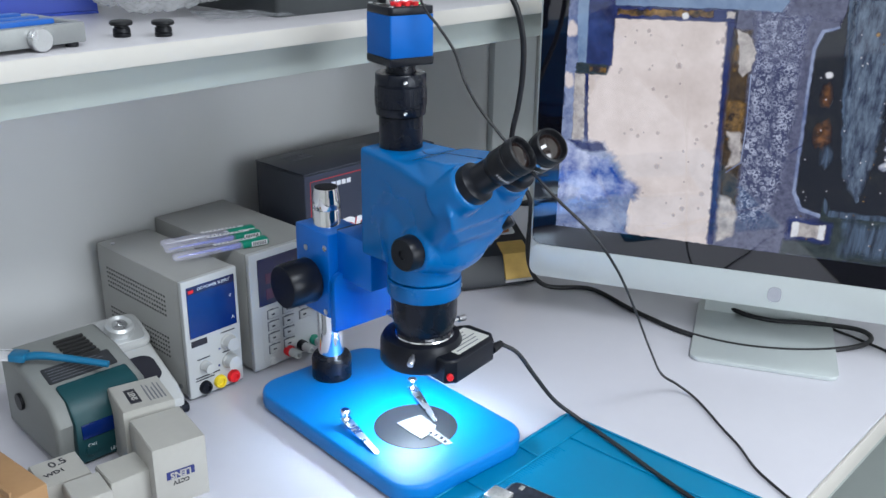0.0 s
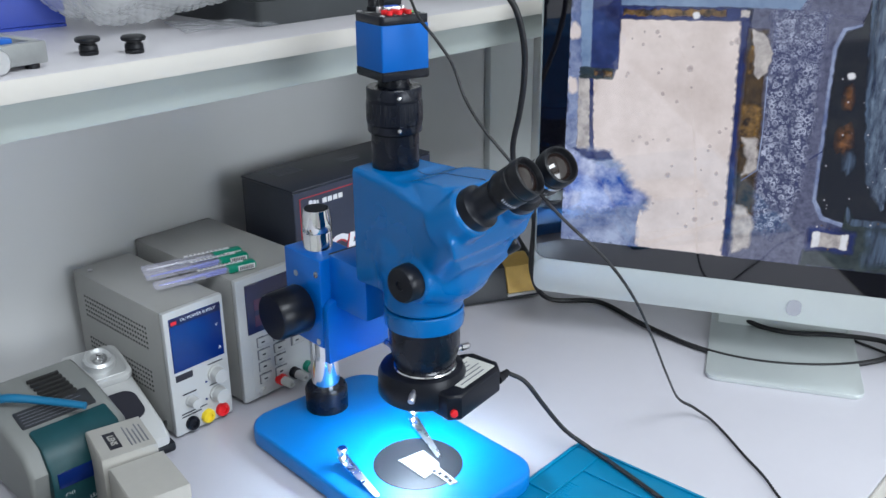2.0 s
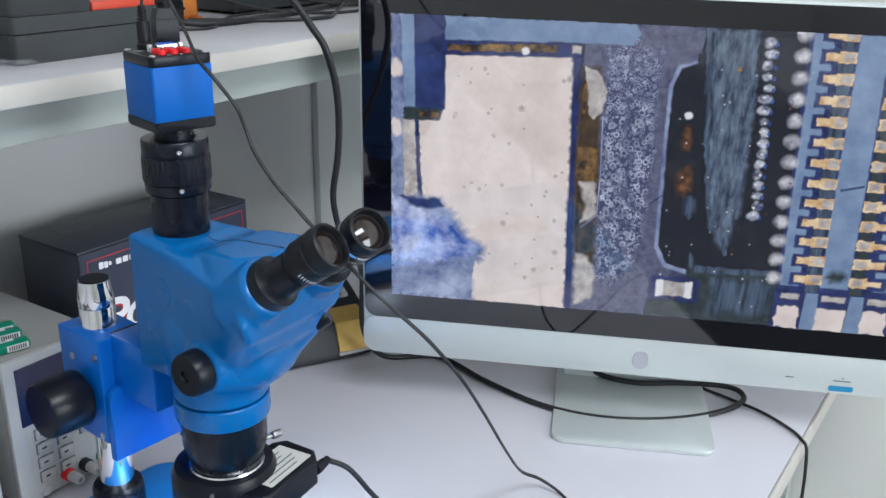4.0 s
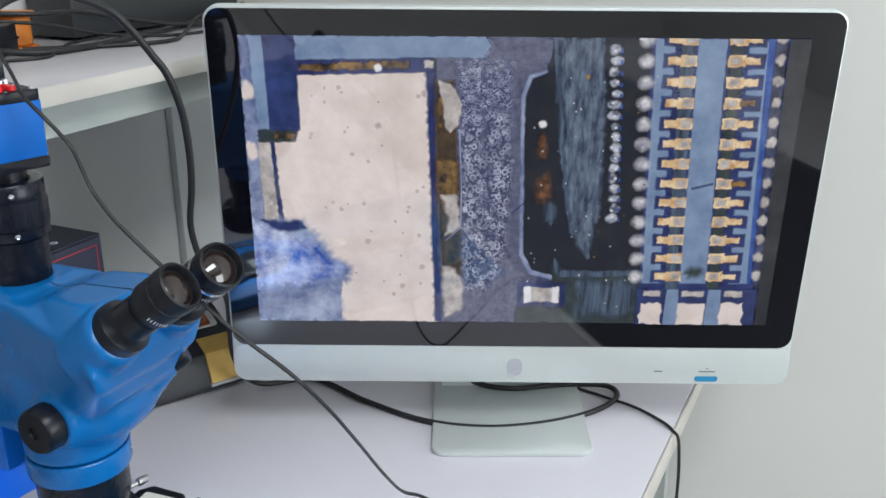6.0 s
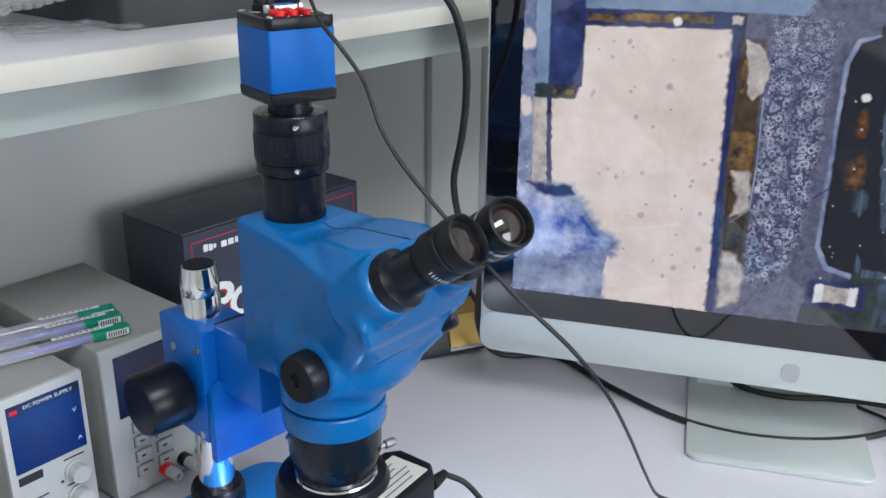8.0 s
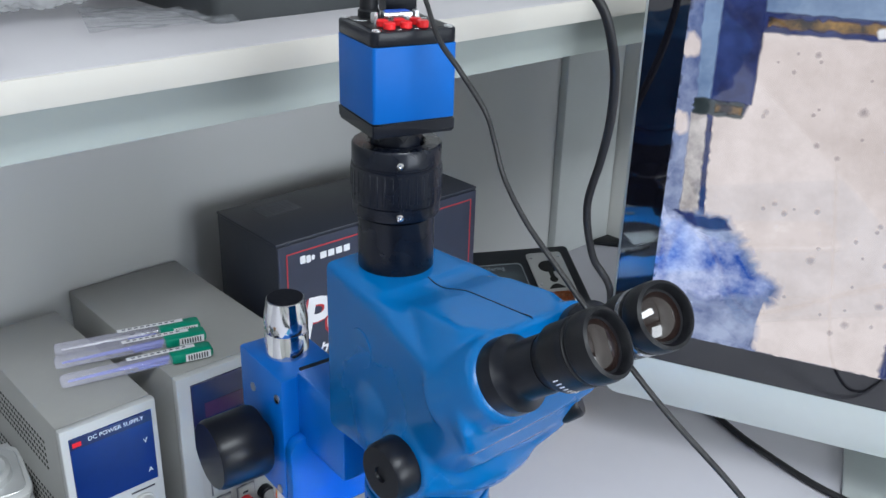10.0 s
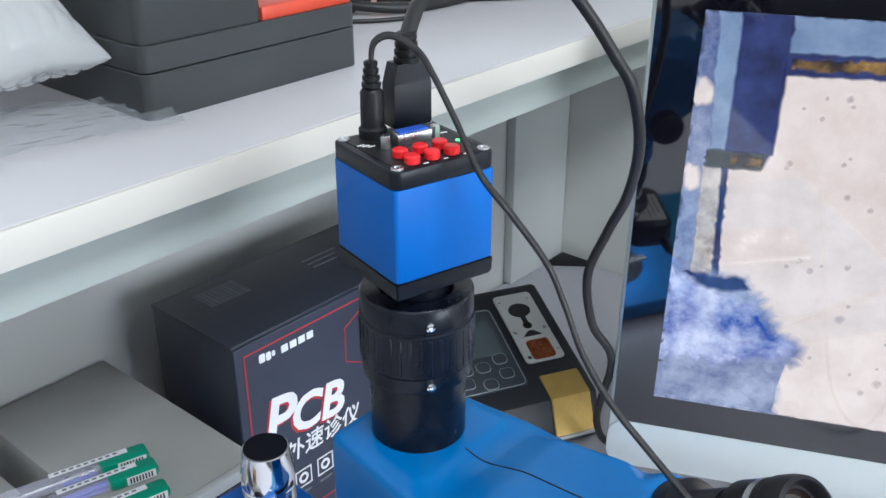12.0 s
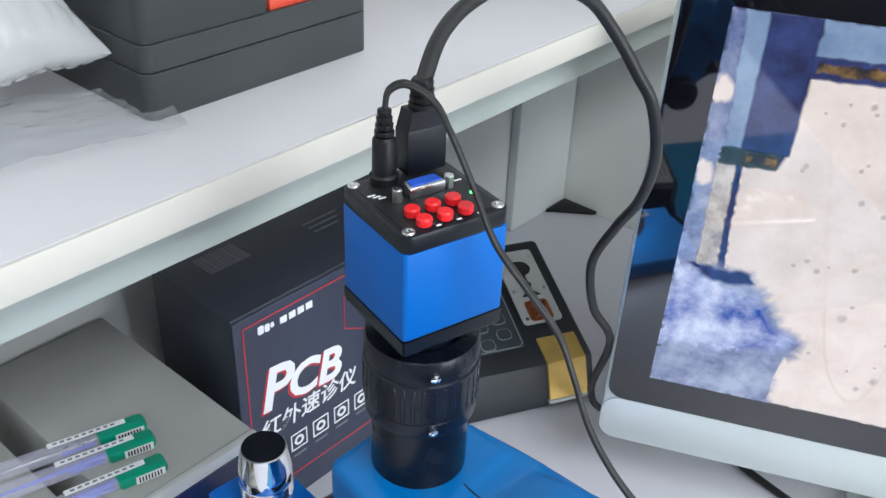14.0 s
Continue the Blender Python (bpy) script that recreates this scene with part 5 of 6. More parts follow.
# vent slots are dark bars, with their inner shade put into the colour
for i in range(6):
    part("vent_slot", box(-0.004, 0.030, 0.082 + 0.0085 * i, 0.0855 + 0.0085 * i, 0.088, 0.0945, m=pose(0.0, 0.0, -0.006, 5.2, 0, 0)), HOLE_SHADE, st)
part("warning_label", outline(round_rect(-0.038, 0.040, 0.0, 0.026, 0.002), 0.0, 0.0008, m=pose(0, 0.0515, 0.0833, 16.8, 0, 0)), mat("dark_label_film", (0.03, 0.032, 0.036), 0.45, var=0.2, scale=120), st, "dark warning label")
for i in range(5):
    part("print_line", box(-0.034, 0.030 - 0.006 * (i % 3), 0.003 + 0.0045 * i, 0.0036 + 0.0045 * i, 0.0009, 0.0011, m=pose(0, 0.0515, 0.0833, 16.8, 0, 0)), INK_GREY, st)
part("side_knob", rod(0.010, 0, 0.004, 20, m=pose(-0.054, 0.10, 0.05, 0, -90, 0)), RUBBER, st)

brush = thing("brush", "small blue brush with white bristles", "brush", pose(0.388, 0.948, DESK + 0.1030, 0, 4, -48))
part("handle", hose([(0.0, 0.0, 0.0), (0.02, 0.0, 0.004), (0.05, 0.002, 0.002), (0.095, 0.0, 0.0)], lambda t: 0.0048 - 0.0014 * abs(t - 0.3), 10), mat("blue_brush", (0.01, 0.14, 0.28), 0.4, var=0.08), brush)
part("head", box(-0.012, 0.006, -0.009, 0.009, -0.003, 0.006, 0.002), mat("blue_brush_head", (0.01, 0.13, 0.26), 0.4, var=0.08), brush)
bm = bmesh.new()
rnd = random.Random(9)
for i in range(70):
    y, z = rnd.uniform(-0.008, 0.008), rnd.uniform(-0.002, 0.004)
    hose([(-0.011, y, z), (-0.022, y * 1.15, z - 0.001), (-0.034 + rnd.uniform(-0.003, 0.003), y * 1.3, z - 0.002)], 0.0005, 4, 2, bm)
part("bristles", bm, INK_WHITE, brush, "white bristles")

hold = thing("iron_holder", "pale grey soldering iron holder with metal cup", "tool holder", pose(0.512, 0.905, DESK, 0, 0, -8))
part("base", box(-0.030, 0.036, -0.030, 0.14, 0.0, 0.012, 0.004), BLACK, hold, "black foot")
part("body", outline([(-0.028, 0.011), (-0.028, 0.022), (-0.01, 0.034), (0.112, 0.074), (0.130, 0.073), (0.135, 0.055), (0.130, 0.011)], -0.029, 0.031, 0.005, 3, m=SIDE), PALE_PLASTIC, hold, "pale grey sloping body")
HT = pose(0.001, -0.01, 0.0342, 18.2, 0, 0)
part("recess", outline(round_rect(-0.020, 0.020, 0.012, 0.058, 0.014), 0.0003, 0.0010, m=HT), INK_DARK, hold, "dark oval pad")
SATIN = mat("satin_silver", (0.56, 0.57, 0.57), 0.34, metal=0.55, var=0.04, scale=30)
part("rim", outline(round_rect(-0.0305, 0.0305, 0.072, 0.130, 0.012), -0.001, 0.009, 0.003, 2, m=HT), PALE_PLASTIC, hold)
part("cup_plate", outline(round_rect(-0.0255, 0.0255, 0.077, 0.126, 0.010), 0.0091, 0.0105, 0.0006, 1, m=HT), SATIN, hold, "satin silver plate round the cup")
part("cup", lathe([(0.0085, 0.002), (0.0175, 0.002), (0.0185, 0.006), (0.0175, 0.014), (0.014, 0.0165), (0.0095, 0.014), (0.0085, 0.006), (0.0085, 0.002)], 36, m=HT @ pose(0, 0.102, 0.005)), SATIN, hold, "ring-shaped metal cup")
# dark disc painted as the shade down in the cup
part("cup_hole", rod(0.009, 0.002, 0.004, 24, m=HT @ pose(0, 0.102, 0.004)), HOLE_SHADE, hold)
part("wire_coil", hose([HT @ Vector((0.006 * math.cos(t * 1.3), 0.102 + 0.006 * math.sin(t * 1.3), 0.006 + 0.0012 * t)) for t in range(12)], 0.0011, 6, 3), STEEL, hold)


def lens_carton(x, y, yaw, w, d, h, label):
    t = thing("lens_carton", label, "box", pose(x, y, DESK, 0, 0, yaw), "white lens cartons")
    part("body", box(0, w, 0, d, 0, h - 0.0006, 0.0010), CARTON_WHITE, t)
    part("flap", box(0.0008, w - 0.0008, 0.0, d - 0.001, h - 0.0005, h + 0.0005, 0.0004, 1, m=pose(0, 0, 0, 0.6, 0, 0)), CARTON_WHITE, t, "folded top flap")
    return t


a = lens_carton(0.412, 0.729, -11.5, 0.055, 0.069, 0.069, "upright white lens carton with dark blue print")
part("print_block", box(0.012, 0.041, -0.0006, 0.0, 0.0305, 0.0395), INK_BLUE, a)
part("lettering", moved(letters("LENS", 0.0098, 0.0001, 0.0003), pose(0.0265, -0.0009, 0.035, 0, 180, 0) @ UPRIGHT), CARTON_WHITE, a)
part("lettering", moved(letters("CCTV", 0.0065, 0.0001, 0.0002), pose(0.0265, -0.0004, 0.0258, 0, 180, 0) @ UPRIGHT), INK_DARK, a)
b = lens_carton(0.424, 0.803, -14, 0.055, 0.061, 0.077, "white lens carton with dark print on its top")
part("print_block", box(0.012, 0.024, 0.012, 0.044, 0.0776, 0.0780), INK_DARK, b)
part("lettering", moved(letters("LENS", 0.0085, 0.0001, 0.0003), pose(0.018, 0.028, 0.0783, 0, 0, -90)), CARTON_WHITE, b)
for i in range(5):
    part("print_line", box(0.032 + 0.004 * i, 0.0335 + 0.004 * i, 0.010, 0.050 - 0.006 * (i % 3), 0.0776, 0.0780), INK_GREY, b)
c = lens_carton(0.326, 0.788, -8, 0.048, 0.048, 0.040, "small white lens carton with black print")
part("lettering", moved(letters("0.5", 0.0150, 0.0001, 0.0002), pose(0.026, 0.036, 0.0410, 0, 0, 8)), INK_DARK, c)
part("lettering", moved(letters("WD1", 0.0090, 0.0001, 0.0002), pose(0.018, 0.020, 0.0410, 0, 0, 8)), INK_DARK, c)
lens_carton(0.376, 0.749, -6, 0.043, 0.040, 0.040, "small plain white lens carton")
lens_carton(0.335, 0.742, -10, 0.036, 0.040, 0.042, "small plain white lens carton")
cb = thing("cardboard_box", "brown cardboard box standing open on the bench", "box", pose(0.285, 0.76, DESK, 0, 0, 4))
part("body", box(0, 0.036, 0, 0.10, 0, 0.062, 0.001), CARDBOARD, cb)
part("flap", box(0.0, 0.003, 0.0, 0.1, 0.0622, 0.070, 0.0006, 1), CARDBOARD, cb)

# ---------------------------------------------------------------- tweezer tubes on the power supplies
INSERT = mat("violet_plastic", (0.13, 0.16, 0.52), 0.4, var=0.1)


def tube_pen(x0, y0, x1, y1, z, label, steel=True):
    v = Vector((x1 - x0, y1 - y0, 0))
    L = v.length
    t = thing("tweezer_tube", label, "tool tube", pose(x0, y0, z, 0, 0, math.degrees(math.atan2(v.y, v.x))), "clear tool tubes")
    body = part("tube", outline(round_rect(0.0, L - 0.030, -0.0065, 0.0065, 0.004, 4), 0.0, 0.0075, 0.0025, 2), CLEAR, t, "clear plastic sleeve")
    body.visible_shadow = False
    part("cap", outline(round_rect(L - 0.036, L, -0.0078, 0.0078, 0.004, 4), -0.0006, 0.0088, 0.003, 2), GREEN, t, "green plastic cap")
    part("tweezers", hose([(0.006, -0.002, 0.004), (0.04, -0.001, 0.004), (L - 0.03, 0.0005, 0.004)], lambda s: 0.0008 + 0.0016 * s, 8), STEEL if steel else INSERT, t, "thin steel tool" if steel else "thin violet plastic tool")
    part("insert", box(L - 0.062, L - 0.038, -0.0045, 0.004, 0.001, 0.003, 0.0005, 1), INSERT, t)
    part("label_strip", box(L - 0.070, L - 0.014, 0.0005, 0.0055, 0.0089, 0.0092), INK_WHITE, t, "white paper label")
    for i in range(9):
        part("print_bar", box(L - 0.066 + 0.0052 * i, L - 0.0630 + 0.0052 * i, 0.0022, 0.0040, 0.0092, 0.0094), INK_GREY, t)
    part("barcode_label", box(L - 0.024, L - 0.003, -0.0081, -0.0077, 0.001, 0.0075), INK_WHITE, t)
    for i in range(8):
        part("barcode_bar", box(L - 0.022 + 0.0022 * i, L - 0.0209 + 0.0022 * i, -0.0084, -0.0081, 0.002, 0.0066), INK_DARK, t)
    return t


tube_pen(0.594, 0.990, 0.711, 0.955, 0.9262, "clear tool tube with green cap and paper label")
tube_pen(0.586, 0.969, 0.706, 0.936, 0.9262, "clear tool tube with green cap and violet tool inside", False)
tube_pen(0.578, 0.938, 0.697, 0.909, 0.9262, "clear tool tube with green cap and barcode", False)

# ---------------------------------------------------------------- blue repair mat and phone board
sm_ = thing("repair_mat", "bright blue silicone repair mat with moulded rims", "work mat", pose(0, 0, DESK))
part("sheet", outline(round_rect(0.50, 0.852, 0.268, 0.542, 0.010), 0.0, 0.003, 0.001), MAT_BLUE, sm_)
for x0, x1, y0, y1 in ((0.505, 0.847, 0.536, 0.539), (0.846, 0.849, 0.275, 0.536), (0.505, 0.843, 0.505, 0.507), (0.806, 0.808, 0.28, 0.505), (0.66, 0.662, 0.507, 0.536), (0.75, 0.752, 0.507, 0.536)):
    part("rim", box(x0, x1, y0, y1, 0.003, 0.0048, 0.0006, 1), MAT_BLUE, sm_)
for i in range(26):
    part("ruler_tick", box(0.68 + 0.004 * i, 0.6812 + 0.004 * i, 0.500 - (0.004 if i % 5 else 0.008), 0.5045, 0.003, 0.0036), MAT_BLUE, sm_)

phone = thing("phone_board", "opened phone housing with dark board and metal shields", "phone part", pose(0.655, 0.418, DESK + 0.003, 0, 0, 6))
part("housing", outline(round_rect(-0.03, 0.045, -0.07, 0.072, 0.010), 0.0, 0.006, 0.002), STEEL, phone, "silver housing frame")
part("board", outline(round_rect(-0.026, 0.041, -0.066, 0.068, 0.008), 0.0062, 0.0078, 0.0004, 1), PHONE_DARK, phone, "dark board")
rnd = random.Random(12)
for i in range(16):
    x, y = rnd.uniform(-0.02, 0.034), rnd.uniform(-0.05, 0.062)
    s = rnd.uniform(0.003, 0.009)
    part("shield", box(x - s, x + s, y - s * 0.6, y + s * 0.6, 0.0078, 0.0090 + rnd.uniform(0, 0.001), 0.0004, 1, m=None), PCB_METAL if i % 3 else PHONE_DARK, phone)
part("camera_bracket", box(-0.006, 0.016, 0.054, 0.078, 0.0078, 0.014, 0.002), PCB_METAL, phone, "raised metal bracket")

sample = thing("sample_board", "small tinned circuit board on the stage disc", "circuit board", SCOPE @ pose(0, 0, 0.0237))
part("board", outline([(-0.014, -0.145), (-0.015, -0.188), (-0.002, -0.186), (-0.003, -0.214), (0.006, -0.216), (0.009, -0.184), (0.015, -0.178), (0.018, -0.149)], 0.0, 0.0014, 0.0002, 1), PCB_METAL, sample)
for i in range(7):
    part("component", box(-0.001 + 0.001 * (i % 3), 0.002 + 0.001 * (i % 3), -0.211 + 0.004 * i, -0.2085 + 0.004 * i, 0.0014, 0.0026), STEEL if i % 2 else INK_DARK, sample)

# black corner cover over the cable hole at the back of the bench
solid("corner_cover", outline([(0.0, 0.0), (-0.046, 0.0), (-0.040, -0.006), (-0.006, -0.052), (0.0, -0.056)], 0.0, 0.006, 0.0012, 2), RUBBER, "small black triangular cable hole cover on the bench", "cover", m=pose(1.487, 1.088, DESK))

# ---------------------------------------------------------------- things on the shelf
dark = thing("hot_plate_station", "charcoal desktop station with an orange-red tray", "repair station", pose(0.698, 0.866, SHELF))
part("foot_tray", outline(round_rect(0.0, 0.165, 0.0, 0.190, 0.007, 5), 0.0, 0.0262, 0.0006, 1), STATION, dark, "lower shell")
bm = outline(round_rect(0.0, 0.165, 0.0, 0.190, 0.007, 5), 0.0268, 0.042, 0.0006, 1)
outline(round_rect(0.0, 0.087, 0.0, 0.190, 0.007, 5), 0.0415, 0.118, 0.003, 2, bm)
part("body", bm, STATION, dark, "raised charcoal housing")
bm = bmesh.new()
for x0, x1, y0, y1 in ((0.088, 0.163, 0.003, 0.016), (0.088, 0.163, 0.060, 0.075), (0.088, 0.102, 0.0162, 0.0598), (0.149, 0.163, 0.0162, 0.0598)):
    box(x0, x1, y0, y1, 0.0415, 0.0500, 0.0015, 2, bm)
box(0.102, 0.149, 0.0162, 0.0598, 0.0415, 0.0440, 0.0, 1, bm)
part("tray", bm, ORANGE, dark, "orange-red plastic tray")

bag = thing("bubble_wrap_bag", "crumpled bag of clear bubble wrap", "packaging")
bm = bmesh.new()
bmesh.ops.create_grid(bm, x_segments=150, y_segments=150, size=1.0)
back = bmesh.ops.duplicate(bm, geom=bm.verts[:] + bm.edges[:] + bm.faces[:])
under = {v for v in back["geom"] if isinstance(v, bmesh.types.BMVert)}
for v in bm.verts:
    u, w_ = v.co.x, v.co.y
    swell = max(0.0, (1 - abs(u) ** 3) * (1 - abs(w_) ** 3)) ** 0.55
    side = -0.62 if v in under else 1.0
    q = Vector((u * (0.082 - 0.012 * (1 - abs(w_))), w_ * (0.090 - 0.012 * (1 - abs(u))), 0.0))
    dent = noise.noise(q * 18 + Vector((3, 1, side))) * 0.016 + (0.5 - abs(noise.noise(q * 42 + Vector((7, 2, side))))) * 0.007
    row = math.floor(q.y / 0.0085)
    bx, by = (q.x + 0.0048 * (row % 2)) % 0.0096 - 0.0048, q.y - (row + 0.5) * 0.0085
    bubble = math.sqrt(max(0.0, 1 - (bx * bx + by * by) / 0.0038 ** 2)) * 0.0017
    v.co = q + Vector((0, 0, side * (0.062 * swell + bubble * min(1, swell * 2)) + dent * swell + 0.006 * noise.noise(q * 25)))
    v.co.z = max(v.co.z - 0.018 * max(0, u - w_ - 1.0), -0.0480)
bmesh.ops.remove_doubles(bm, verts=[v for v in bm.verts if v.is_boundary], dist=0.0008)
bub = part("wrap", bm, BAG, bag, "bubbled clear film")
bub.matrix_basis = pose(0.612, 0.980, SHELF + 0.0485, 0, 0, 2)
b2 = bmesh.new()
bmesh.ops.create_grid(b2, x_segments=36, y_segments=22, size=0.5)
for v in b2.verts:
    u, w_ = v.co.x, v.co.y
    v.co = Vector((u * 0.10, w_ * 0.075 * (1 - 0.3 * u), 0.003 + 0.0009 * math.sin(w_ * 44 + 5 * u + 3 * noise.noise(Vector((u * 4, w_ * 4, 7)))) + 0.002 * noise.noise(Vector((u * 5, w_ * 9, 1)))))
tail = part("tail", b2, FILM, bag, "flat crinkled end of the bag")
so = tail.modifiers.new("thickness", "SOLIDIFY")
so.thickness = 0.0004
tail.matrix_basis = pose(0.668, 0.890, SHELF + 0.0022, 0, 0, -18)
tail.visible_shadow = False

for x, y in ((0.495, 0.850), (0.527, 0.827)):
    s_ = solid("dust_plug", lathe([(0, 0), (0.0078, 0), (0.0085, 0.001), (0.0085, 0.0035), (0.0078, 0.004), (0.0085, 0.0048), (0.0080, 0.0085), (0.0068, 0.0092), (0.0066, 0.0105), (0.0102, 0.0115), (0.0112, 0.0130),
               (0.0108, 0.0150), (0.0090, 0.0160), (0, 0.0164)], 36), RUBBER, "small black rubber dust plug standing on the shelf", "plug", "dust plugs", m=pose(x, y, SHELF))

fix = thing("board_holder", "grey metal circuit board clamp with blue jaws", "clamp", pose(0.443, 0.820, SHELF, 0, 0, 6))
FIXM = mat("grey_cast_metal", (0.34, 0.35, 0.35), 0.4, metal=0.6, var=0.1, scale=40)
JAW = mat("blue_jaw", (0.01, 0.10, 0.42), 0.4, var=0.08)
part("frame", box(-0.150, 0.0, 0.0, 0.010, 0.004, 0.022, 0.0015), FIXM, fix)
part("frame", box(-0.150, 0.0, 0.085, 0.095, 0.004, 0.022, 0.0015), FIXM, fix)
part("end_plate", box(-0.008, 0.001, 0.0102, 0.0848, 0.004, 0.022, 0.0015), FIXM, fix)
part("bed", box(-0.150, -0.009, 0.0102, 0.0848, 0.006, 0.012, 0.001), FIXM, fix)
for y in (0.012, 0.036, 0.066):
    part("jaw", box(-0.140, -0.022, y, y + 0.012, 0.0145, 0.026, 0.002), JAW, fix, "blue clamp jaw")
    part("rod", rod(0.003, -0.13, -0.01, 14, m=pose(0, y + 0.018, 0.0155, 0, 90, 0)), CHROME, fix)
for x in (-0.070, -0.045):
    part("clamp_block", box(x, x + 0.018, 0.026, 0.034, 0.0125, 0.022, 0.001), PALE_PLASTIC, fix)
part("thumb_wheel", rod(0.0105, 0.0, 0.008, 28, m=pose(-0.048, 0.0, 0.011, 90, 0, 0)), STEEL, fix, "knurled thumb wheel")
for x in (-0.012, -0.14):
    for y in (0.006, 0.088):
        part("foot", rod(0.006, 0, 0.0045, 16, m=pose(x, y, 0)), RUBBER, fix)

bin_ = thing("parts_bin", "blue plastic parts bin holding small orange parts", "bin", pose(0.552, 1.040, SHELF, 0, 0, -6))
BINB = mat("blue_bin_plastic", (0.01, 0.04, 0.33), 0.35, var=0.08)
part("floor", box(-0.11, 0.02, 0.0, 0.05, 0.0, 0.003), BINB, bin_)
for x0, x1, y0, y1 in ((-0.11, 0.02, 0.0, 0.003), (-0.11, 0.02, 0.047, 0.05), (-0.11, -0.107, 0.0032, 0.0468), (0.017, 0.02, 0.0032, 0.0468)):
    part("wall", box(x0, x1, y0, y1, 0.003, 0.075, 0.001, 1), BINB, bin_)
part("orange_part", box(-0.10, -0.03, 0.008, 0.04, 0.003, 0.085, 0.004), mat("orange_plastic", (0.65, 0.20, 0.02), 0.4, var=0.08), bin_)

dk = thing("black_case", "long black equipment case at the back of the shelf", "case", pose(1.12, 1.02, SHELF))
part("body", box(0.0, 0.34, 0.0, 0.075, 0.004, 0.085, 0.004), STATION, dk)
for x in (0.03, 0.31):
    part("foot", box(x - 0.01, x + 0.01, 0.01, 0.06, 0.0, 0.0042), RUBBER, dk)
og = thing("orange_spool", "orange spool of wire standing on the shelf", "spool", pose(1.045, 1.045, SHELF))
OR2 = mat("orange_spool_plastic", (0.62, 0.20, 0.03), 0.45, var=0.1)
for z in (0.0, 0.040):
    part("flange", rod(0.030, z, z + 0.003, 36, m=pose(0, 0, 0)), OR2, og)
part("winding", rod(0.024, 0.003, 0.040, 32), OR2, og)
plug = thing("power_adapter", "black power adapter lying among cables", "adapter", pose(0.985, 1.010, SHELF, 0, 0, 25))
part("body", box(-0.03, 0.03, -0.02, 0.02, 0.0, 0.035, 0.004), BLACK, plug)
part("rib", box(-0.031, 0.031, -0.0205, 0.0205, 0.016, 0.019, 0.0006, 1), RUBBER, plug)


def cable(points, r, label, n=10, steps=9):
    return solid("cable", hose(points, r, n, steps), CABLE, label, "cable", "loose cables")


Z = SHELF
cable([(0.93, 1.08, Z + 0.03), (0.96, 1.0, Z + 0.012), (1.00, 0.955, Z + 0.005), (1.07, 0.945, Z + 0.004), (1.17, 0.962, Z + 0.004), (1.30, 0.985, Z + 0.006), (1.46, 0.99, Z + 0.004)], 0.0042, "thick black cable lying along the shelf")
cable([(0.90, 1.06, Z + 0.02), (0.93, 0.98, Z + 0.004), (0.985, 0.935, Z + 0.002), (1.03, 0.955, Z + 0.002), (1.10, 1.0, Z + 0.003), (1.22, 1.0, Z + 0.003), (1.36, 1.005, Z + 0.003)], 0.0018, "thin black cable curling on the shelf")
cable([(0.99, 1.03, Z + 0.038), (1.05, 0.99, Z + 0.03), (1.12, 0.97, Z + 0.012), (1.20, 0.94, Z + 0.003), (1.28, 0.925, Z + 0.003), (1.36, 0.96, Z + 0.01), (1.46, 1.0, Z + 0.012)], 0.0022, "thin black cable curling on the shelf")
cable([(1.02, 1.0, Z + 0.004), (1.10, 0.925, Z + 0.003), (1.16, 0.90, Z + 0.003), (1.22, 0.93, Z + 0.003), (1.33, 0.99, Z + 0.014), (1.46, 1.01, Z + 0.02)], 0.0026, "black cable curling on the shelf")
cable([(0.95, 1.04, Z + 0.05), (1.02, 0.98, Z + 0.045), (1.10, 0.985, Z + 0.04), (1.20, 0.99, Z + 0.02), (1.30, 0.97, Z + 0.005), (1.46, 0.975, Z + 0.004)], 0.0030, "black cable curling on the shelf")

# ---------------------------------------------------------------- cables of the bench
CAMW = SCOPE @ CAMERA
hd = thing("video_cable", "thick black video cable plugged into the camera", "cable", group="loose cables")
hm = CAMW @ pose(0.0095, 0.0185, 0.0582)
bm = outline([(-0.0095, -0.005), (0.0095, -0.005), (0.0095, 0.005), (-0.0095, 0.005)], 0.002, 0.023, 0.0015)
hull([(s * x, q * y, z) for s in (-1, 1) for q in (-1, 1) for x, y, z in ((0.0092, 0.0048, 0.0225), (0.0072, 0.0043, 0.0305))], bm)
part("plug", moved(bm, hm), BLACK, hd, "moulded black plug")
bm = bmesh.new()
for i in range(4):
    rod(0.0056 - 0.0003 * i, 0.0303 + 0.0032 * i, 0.0325 + 0.0032 * i, 20, bm=bm)
rod(0.0044, 0.029, 0.043, 18, bm=bm)
part("strain_relief", moved(bm, hm), RUBBER, hd)
p0 = hm @ Vector((0, 0, 0.040))
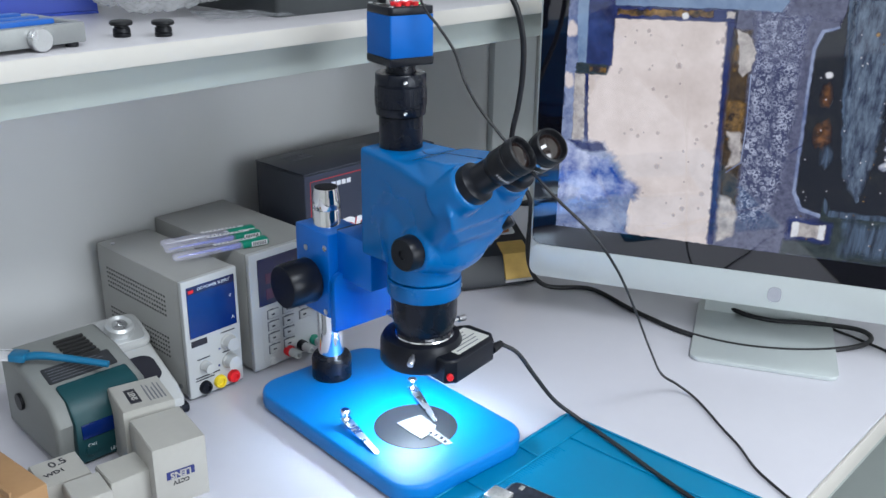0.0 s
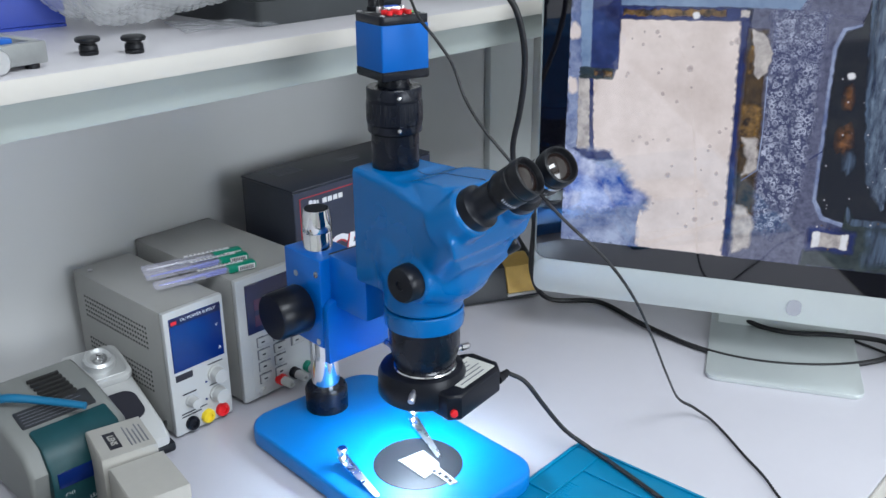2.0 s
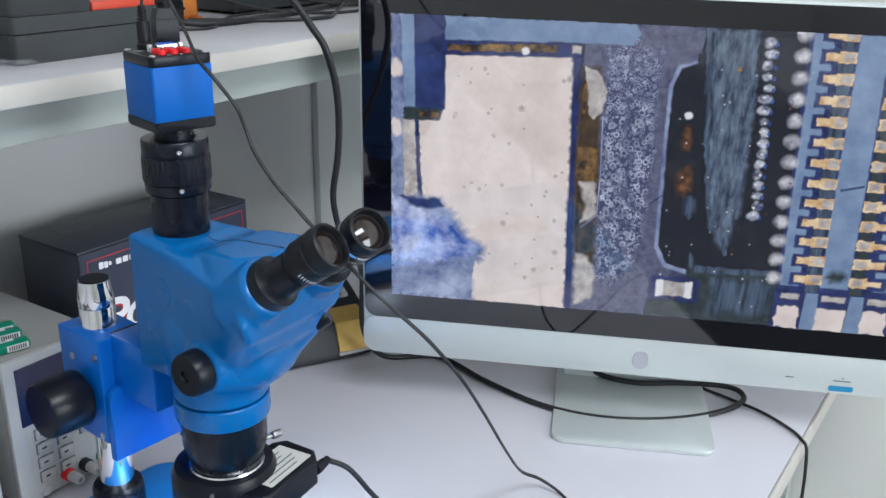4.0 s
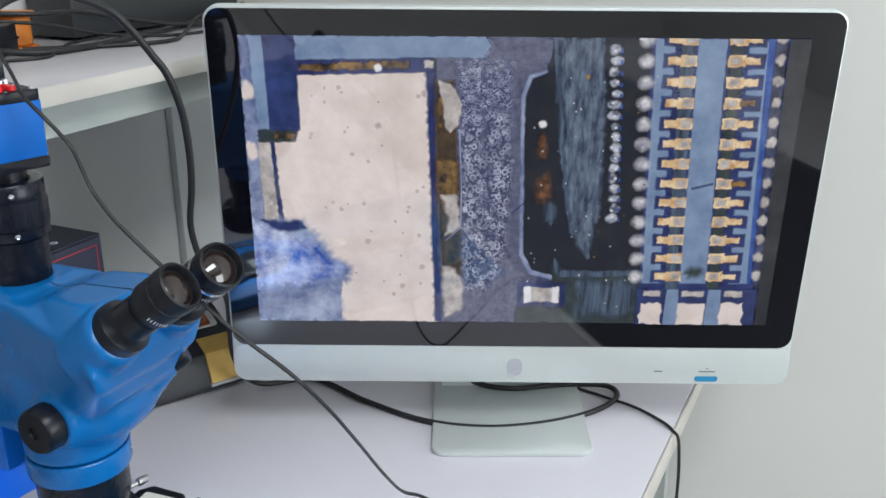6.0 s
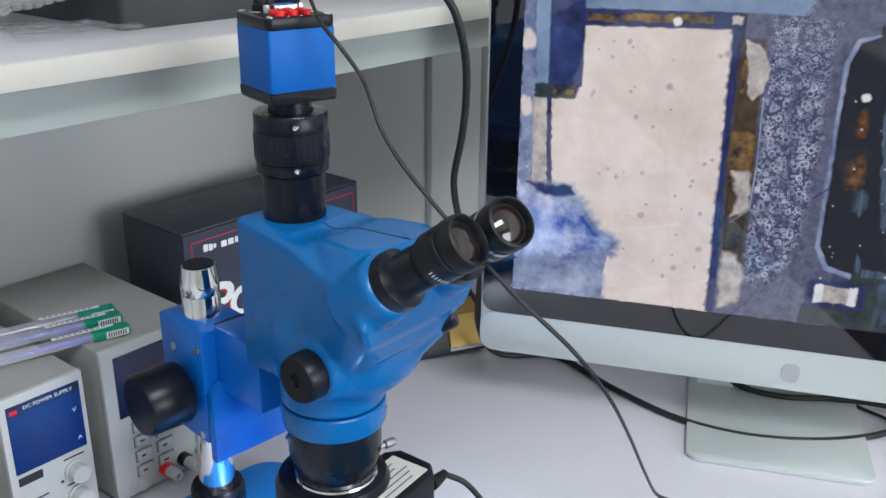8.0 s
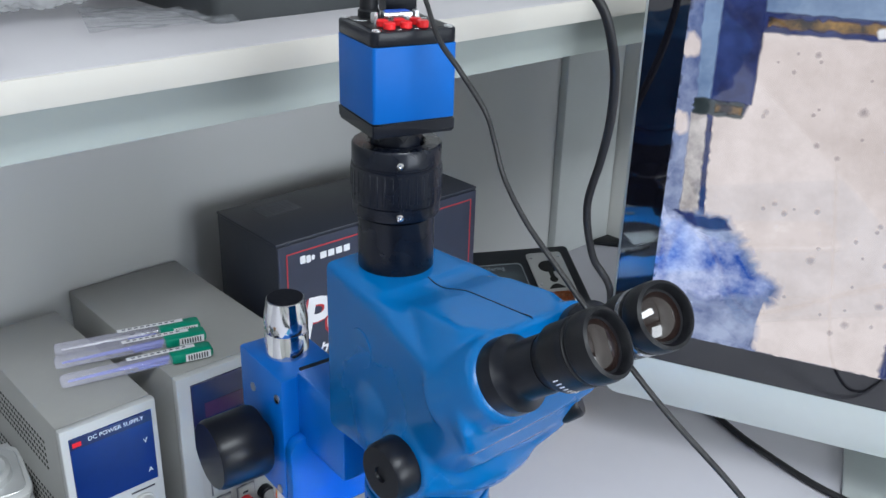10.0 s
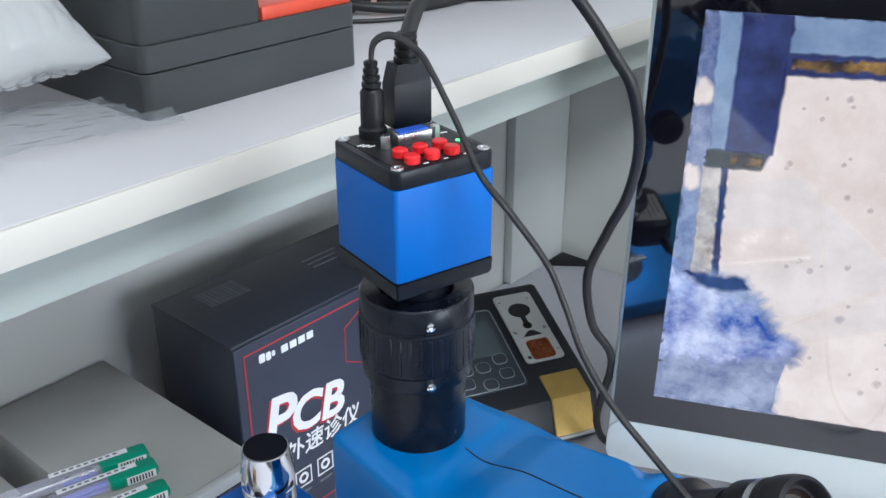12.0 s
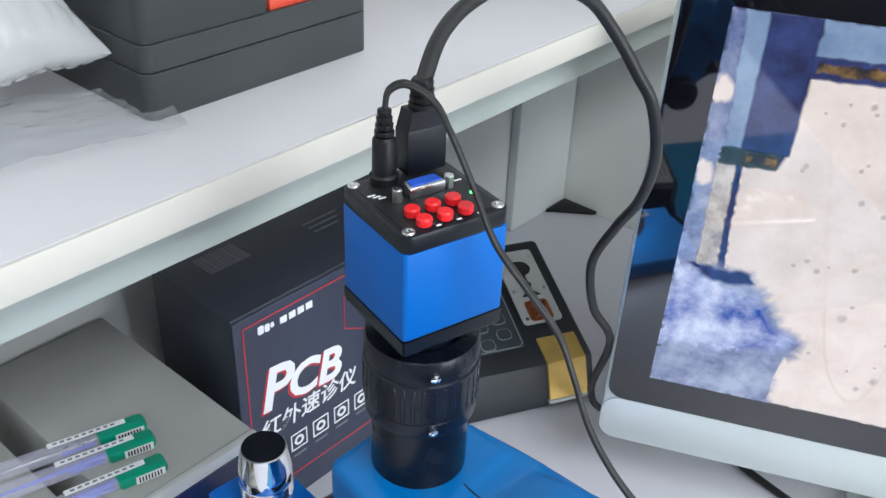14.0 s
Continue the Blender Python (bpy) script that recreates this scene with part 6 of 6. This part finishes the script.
part("lead", hose([p0, (0.731, 0.694, 1.292), (0.749, 0.700, 1.298), (0.769, 0.703, 1.302), (0.794, 0.705, 1.303), (0.829, 0.706, 1.295), (0.859, 0.701, 1.282), (0.875, 0.692, 1.262), (0.884, 0.681, 1.241), (0.891, 0.672, 1.222), (0.905, 0.672, 1.185), (0.930, 0.690, 1.140), (0.965, 0.722, 1.092), (0.992, 0.752, 1.035),
      (1.014, 0.757, 0.979), (1.036, 0.748, 0.936), (1.085, 0.785, 0.83), (1.13, 0.785, 0.772), (1.183, 0.732, 0.7645), (1.160, 0.640, 0.7640), (1.146, 0.550, 0.7640), (1.160, 0.475, 0.764), (1.200, 0.410, 0.764), (1.255, 0.362, 0.764), (1.305, 0.345, 0.764),
      (1.325, 0.368, 0.766), (1.295, 0.425, 0.768), (1.262, 0.475, 0.768), (1.254, 0.53, 0.772), (1.265, 0.60, 0.80), (1.275, 0.62, 0.86)], 0.0036, 12, 9), CABLE, hd, "black round lead")

pw = thing("camera_power_cable", "thin black twin cable from the camera over the desk", "cable", group="loose cables")
pm = CAMW @ pose(-0.0087, 0.0180, 0.0582)
bm = lathe([(0, 0), (0.0062, 0), (0.0062, 0.004), (0.0052, 0.005), (0.0050, 0.020), (0.004, 0.0215), (0, 0.0215)], 22)
for i in range(4):
    rod(0.0042 - 0.0004 * i, 0.0222 + 0.0030 * i, 0.0242 + 0.0030 * i, 16, bm=bm)
rod(0.0026, 0.021, 0.0335, 14, bm=bm)
part("plug", moved(bm, pm), RUBBER, pw, "ribbed black barrel plug")
line = [pm @ Vector((0, 0, 0.031)), (0.698, 0.6895, 1.2815), (0.703, 0.684, 1.2845), (0.707, 0.673, 1.279), (0.704, 0.661, 1.270), (0.700, 0.646, 1.255), (0.694, 0.629, 1.239), (0.694, 0.613, 1.226), (0.701, 0.600, 1.206), (0.697, 0.588, 1.193), (0.694, 0.577, 1.177), (0.698, 0.565, 1.157),
        (0.704, 0.550, 1.138), (0.708, 0.520, 1.112), (0.712, 0.478, 1.080), (0.722, 0.440, 1.050), (0.752, 0.428, 1.008), (0.805, 0.436, 0.948), (0.880, 0.455, 0.868), (0.950, 0.474, 0.801), (0.984, 0.470, 0.775), (0.990, 0.450, 0.7640), (0.975, 0.424, 0.7625), (0.948, 0.388, 0.7625),
        (0.925, 0.355, 0.7625), (0.895, 0.320, 0.7625), (0.87, 0.275, 0.763), (0.865, 0.252, 0.758), (0.864, 0.245, 0.70), (0.866, 0.25, 0.50)]
part("lead", hose(line, 0.0012, 10, 9), CABLE, pw)
part("second_lead", hose([Vector(p) + Vector((0.0014, 0.0014, 0.0005)) for p in line], 0.0012, 10, 9), CABLE, pw)

lw = thing("ring_light_cable", "black cable from the ring light over the repair mat", "cable", group="loose cables")
e0 = SCOPE @ RING @ Vector((0.088, -0.030, 0.104))
part("lead", hose([e0, e0 + Vector((0.014, -0.014, -0.012)), (0.808, 0.560, 0.822), (0.828, 0.545, 0.788), (0.842, 0.522, 0.7685), (0.833, 0.478, 0.7665), (0.821, 0.435, 0.7665), (0.806, 0.385, 0.7665), (0.793, 0.335, 0.7665), (0.78, 0.27, 0.766), (0.777, 0.250, 0.755), (0.775, 0.247, 0.65)], 0.0026, 10, 9), CABLE, lw)
mw = thing("monitor_cable", "thin black monitor cable hanging over the desk edge", "cable", group="loose cables")
part("lead", hose([(1.34, 0.52, 0.86), (1.335, 0.47, 0.79), (1.318, 0.42, 0.763), (1.300, 0.365, 0.7635), (1.290, 0.32, 0.763), (1.272, 0.285, 0.763), (1.255, 0.262, 0.7615), (1.248, 0.251, 0.745), (1.247, 0.249, 0.65), (1.252, 0.262, 0.45)], 0.0020, 10, 9), CABLE, mw)
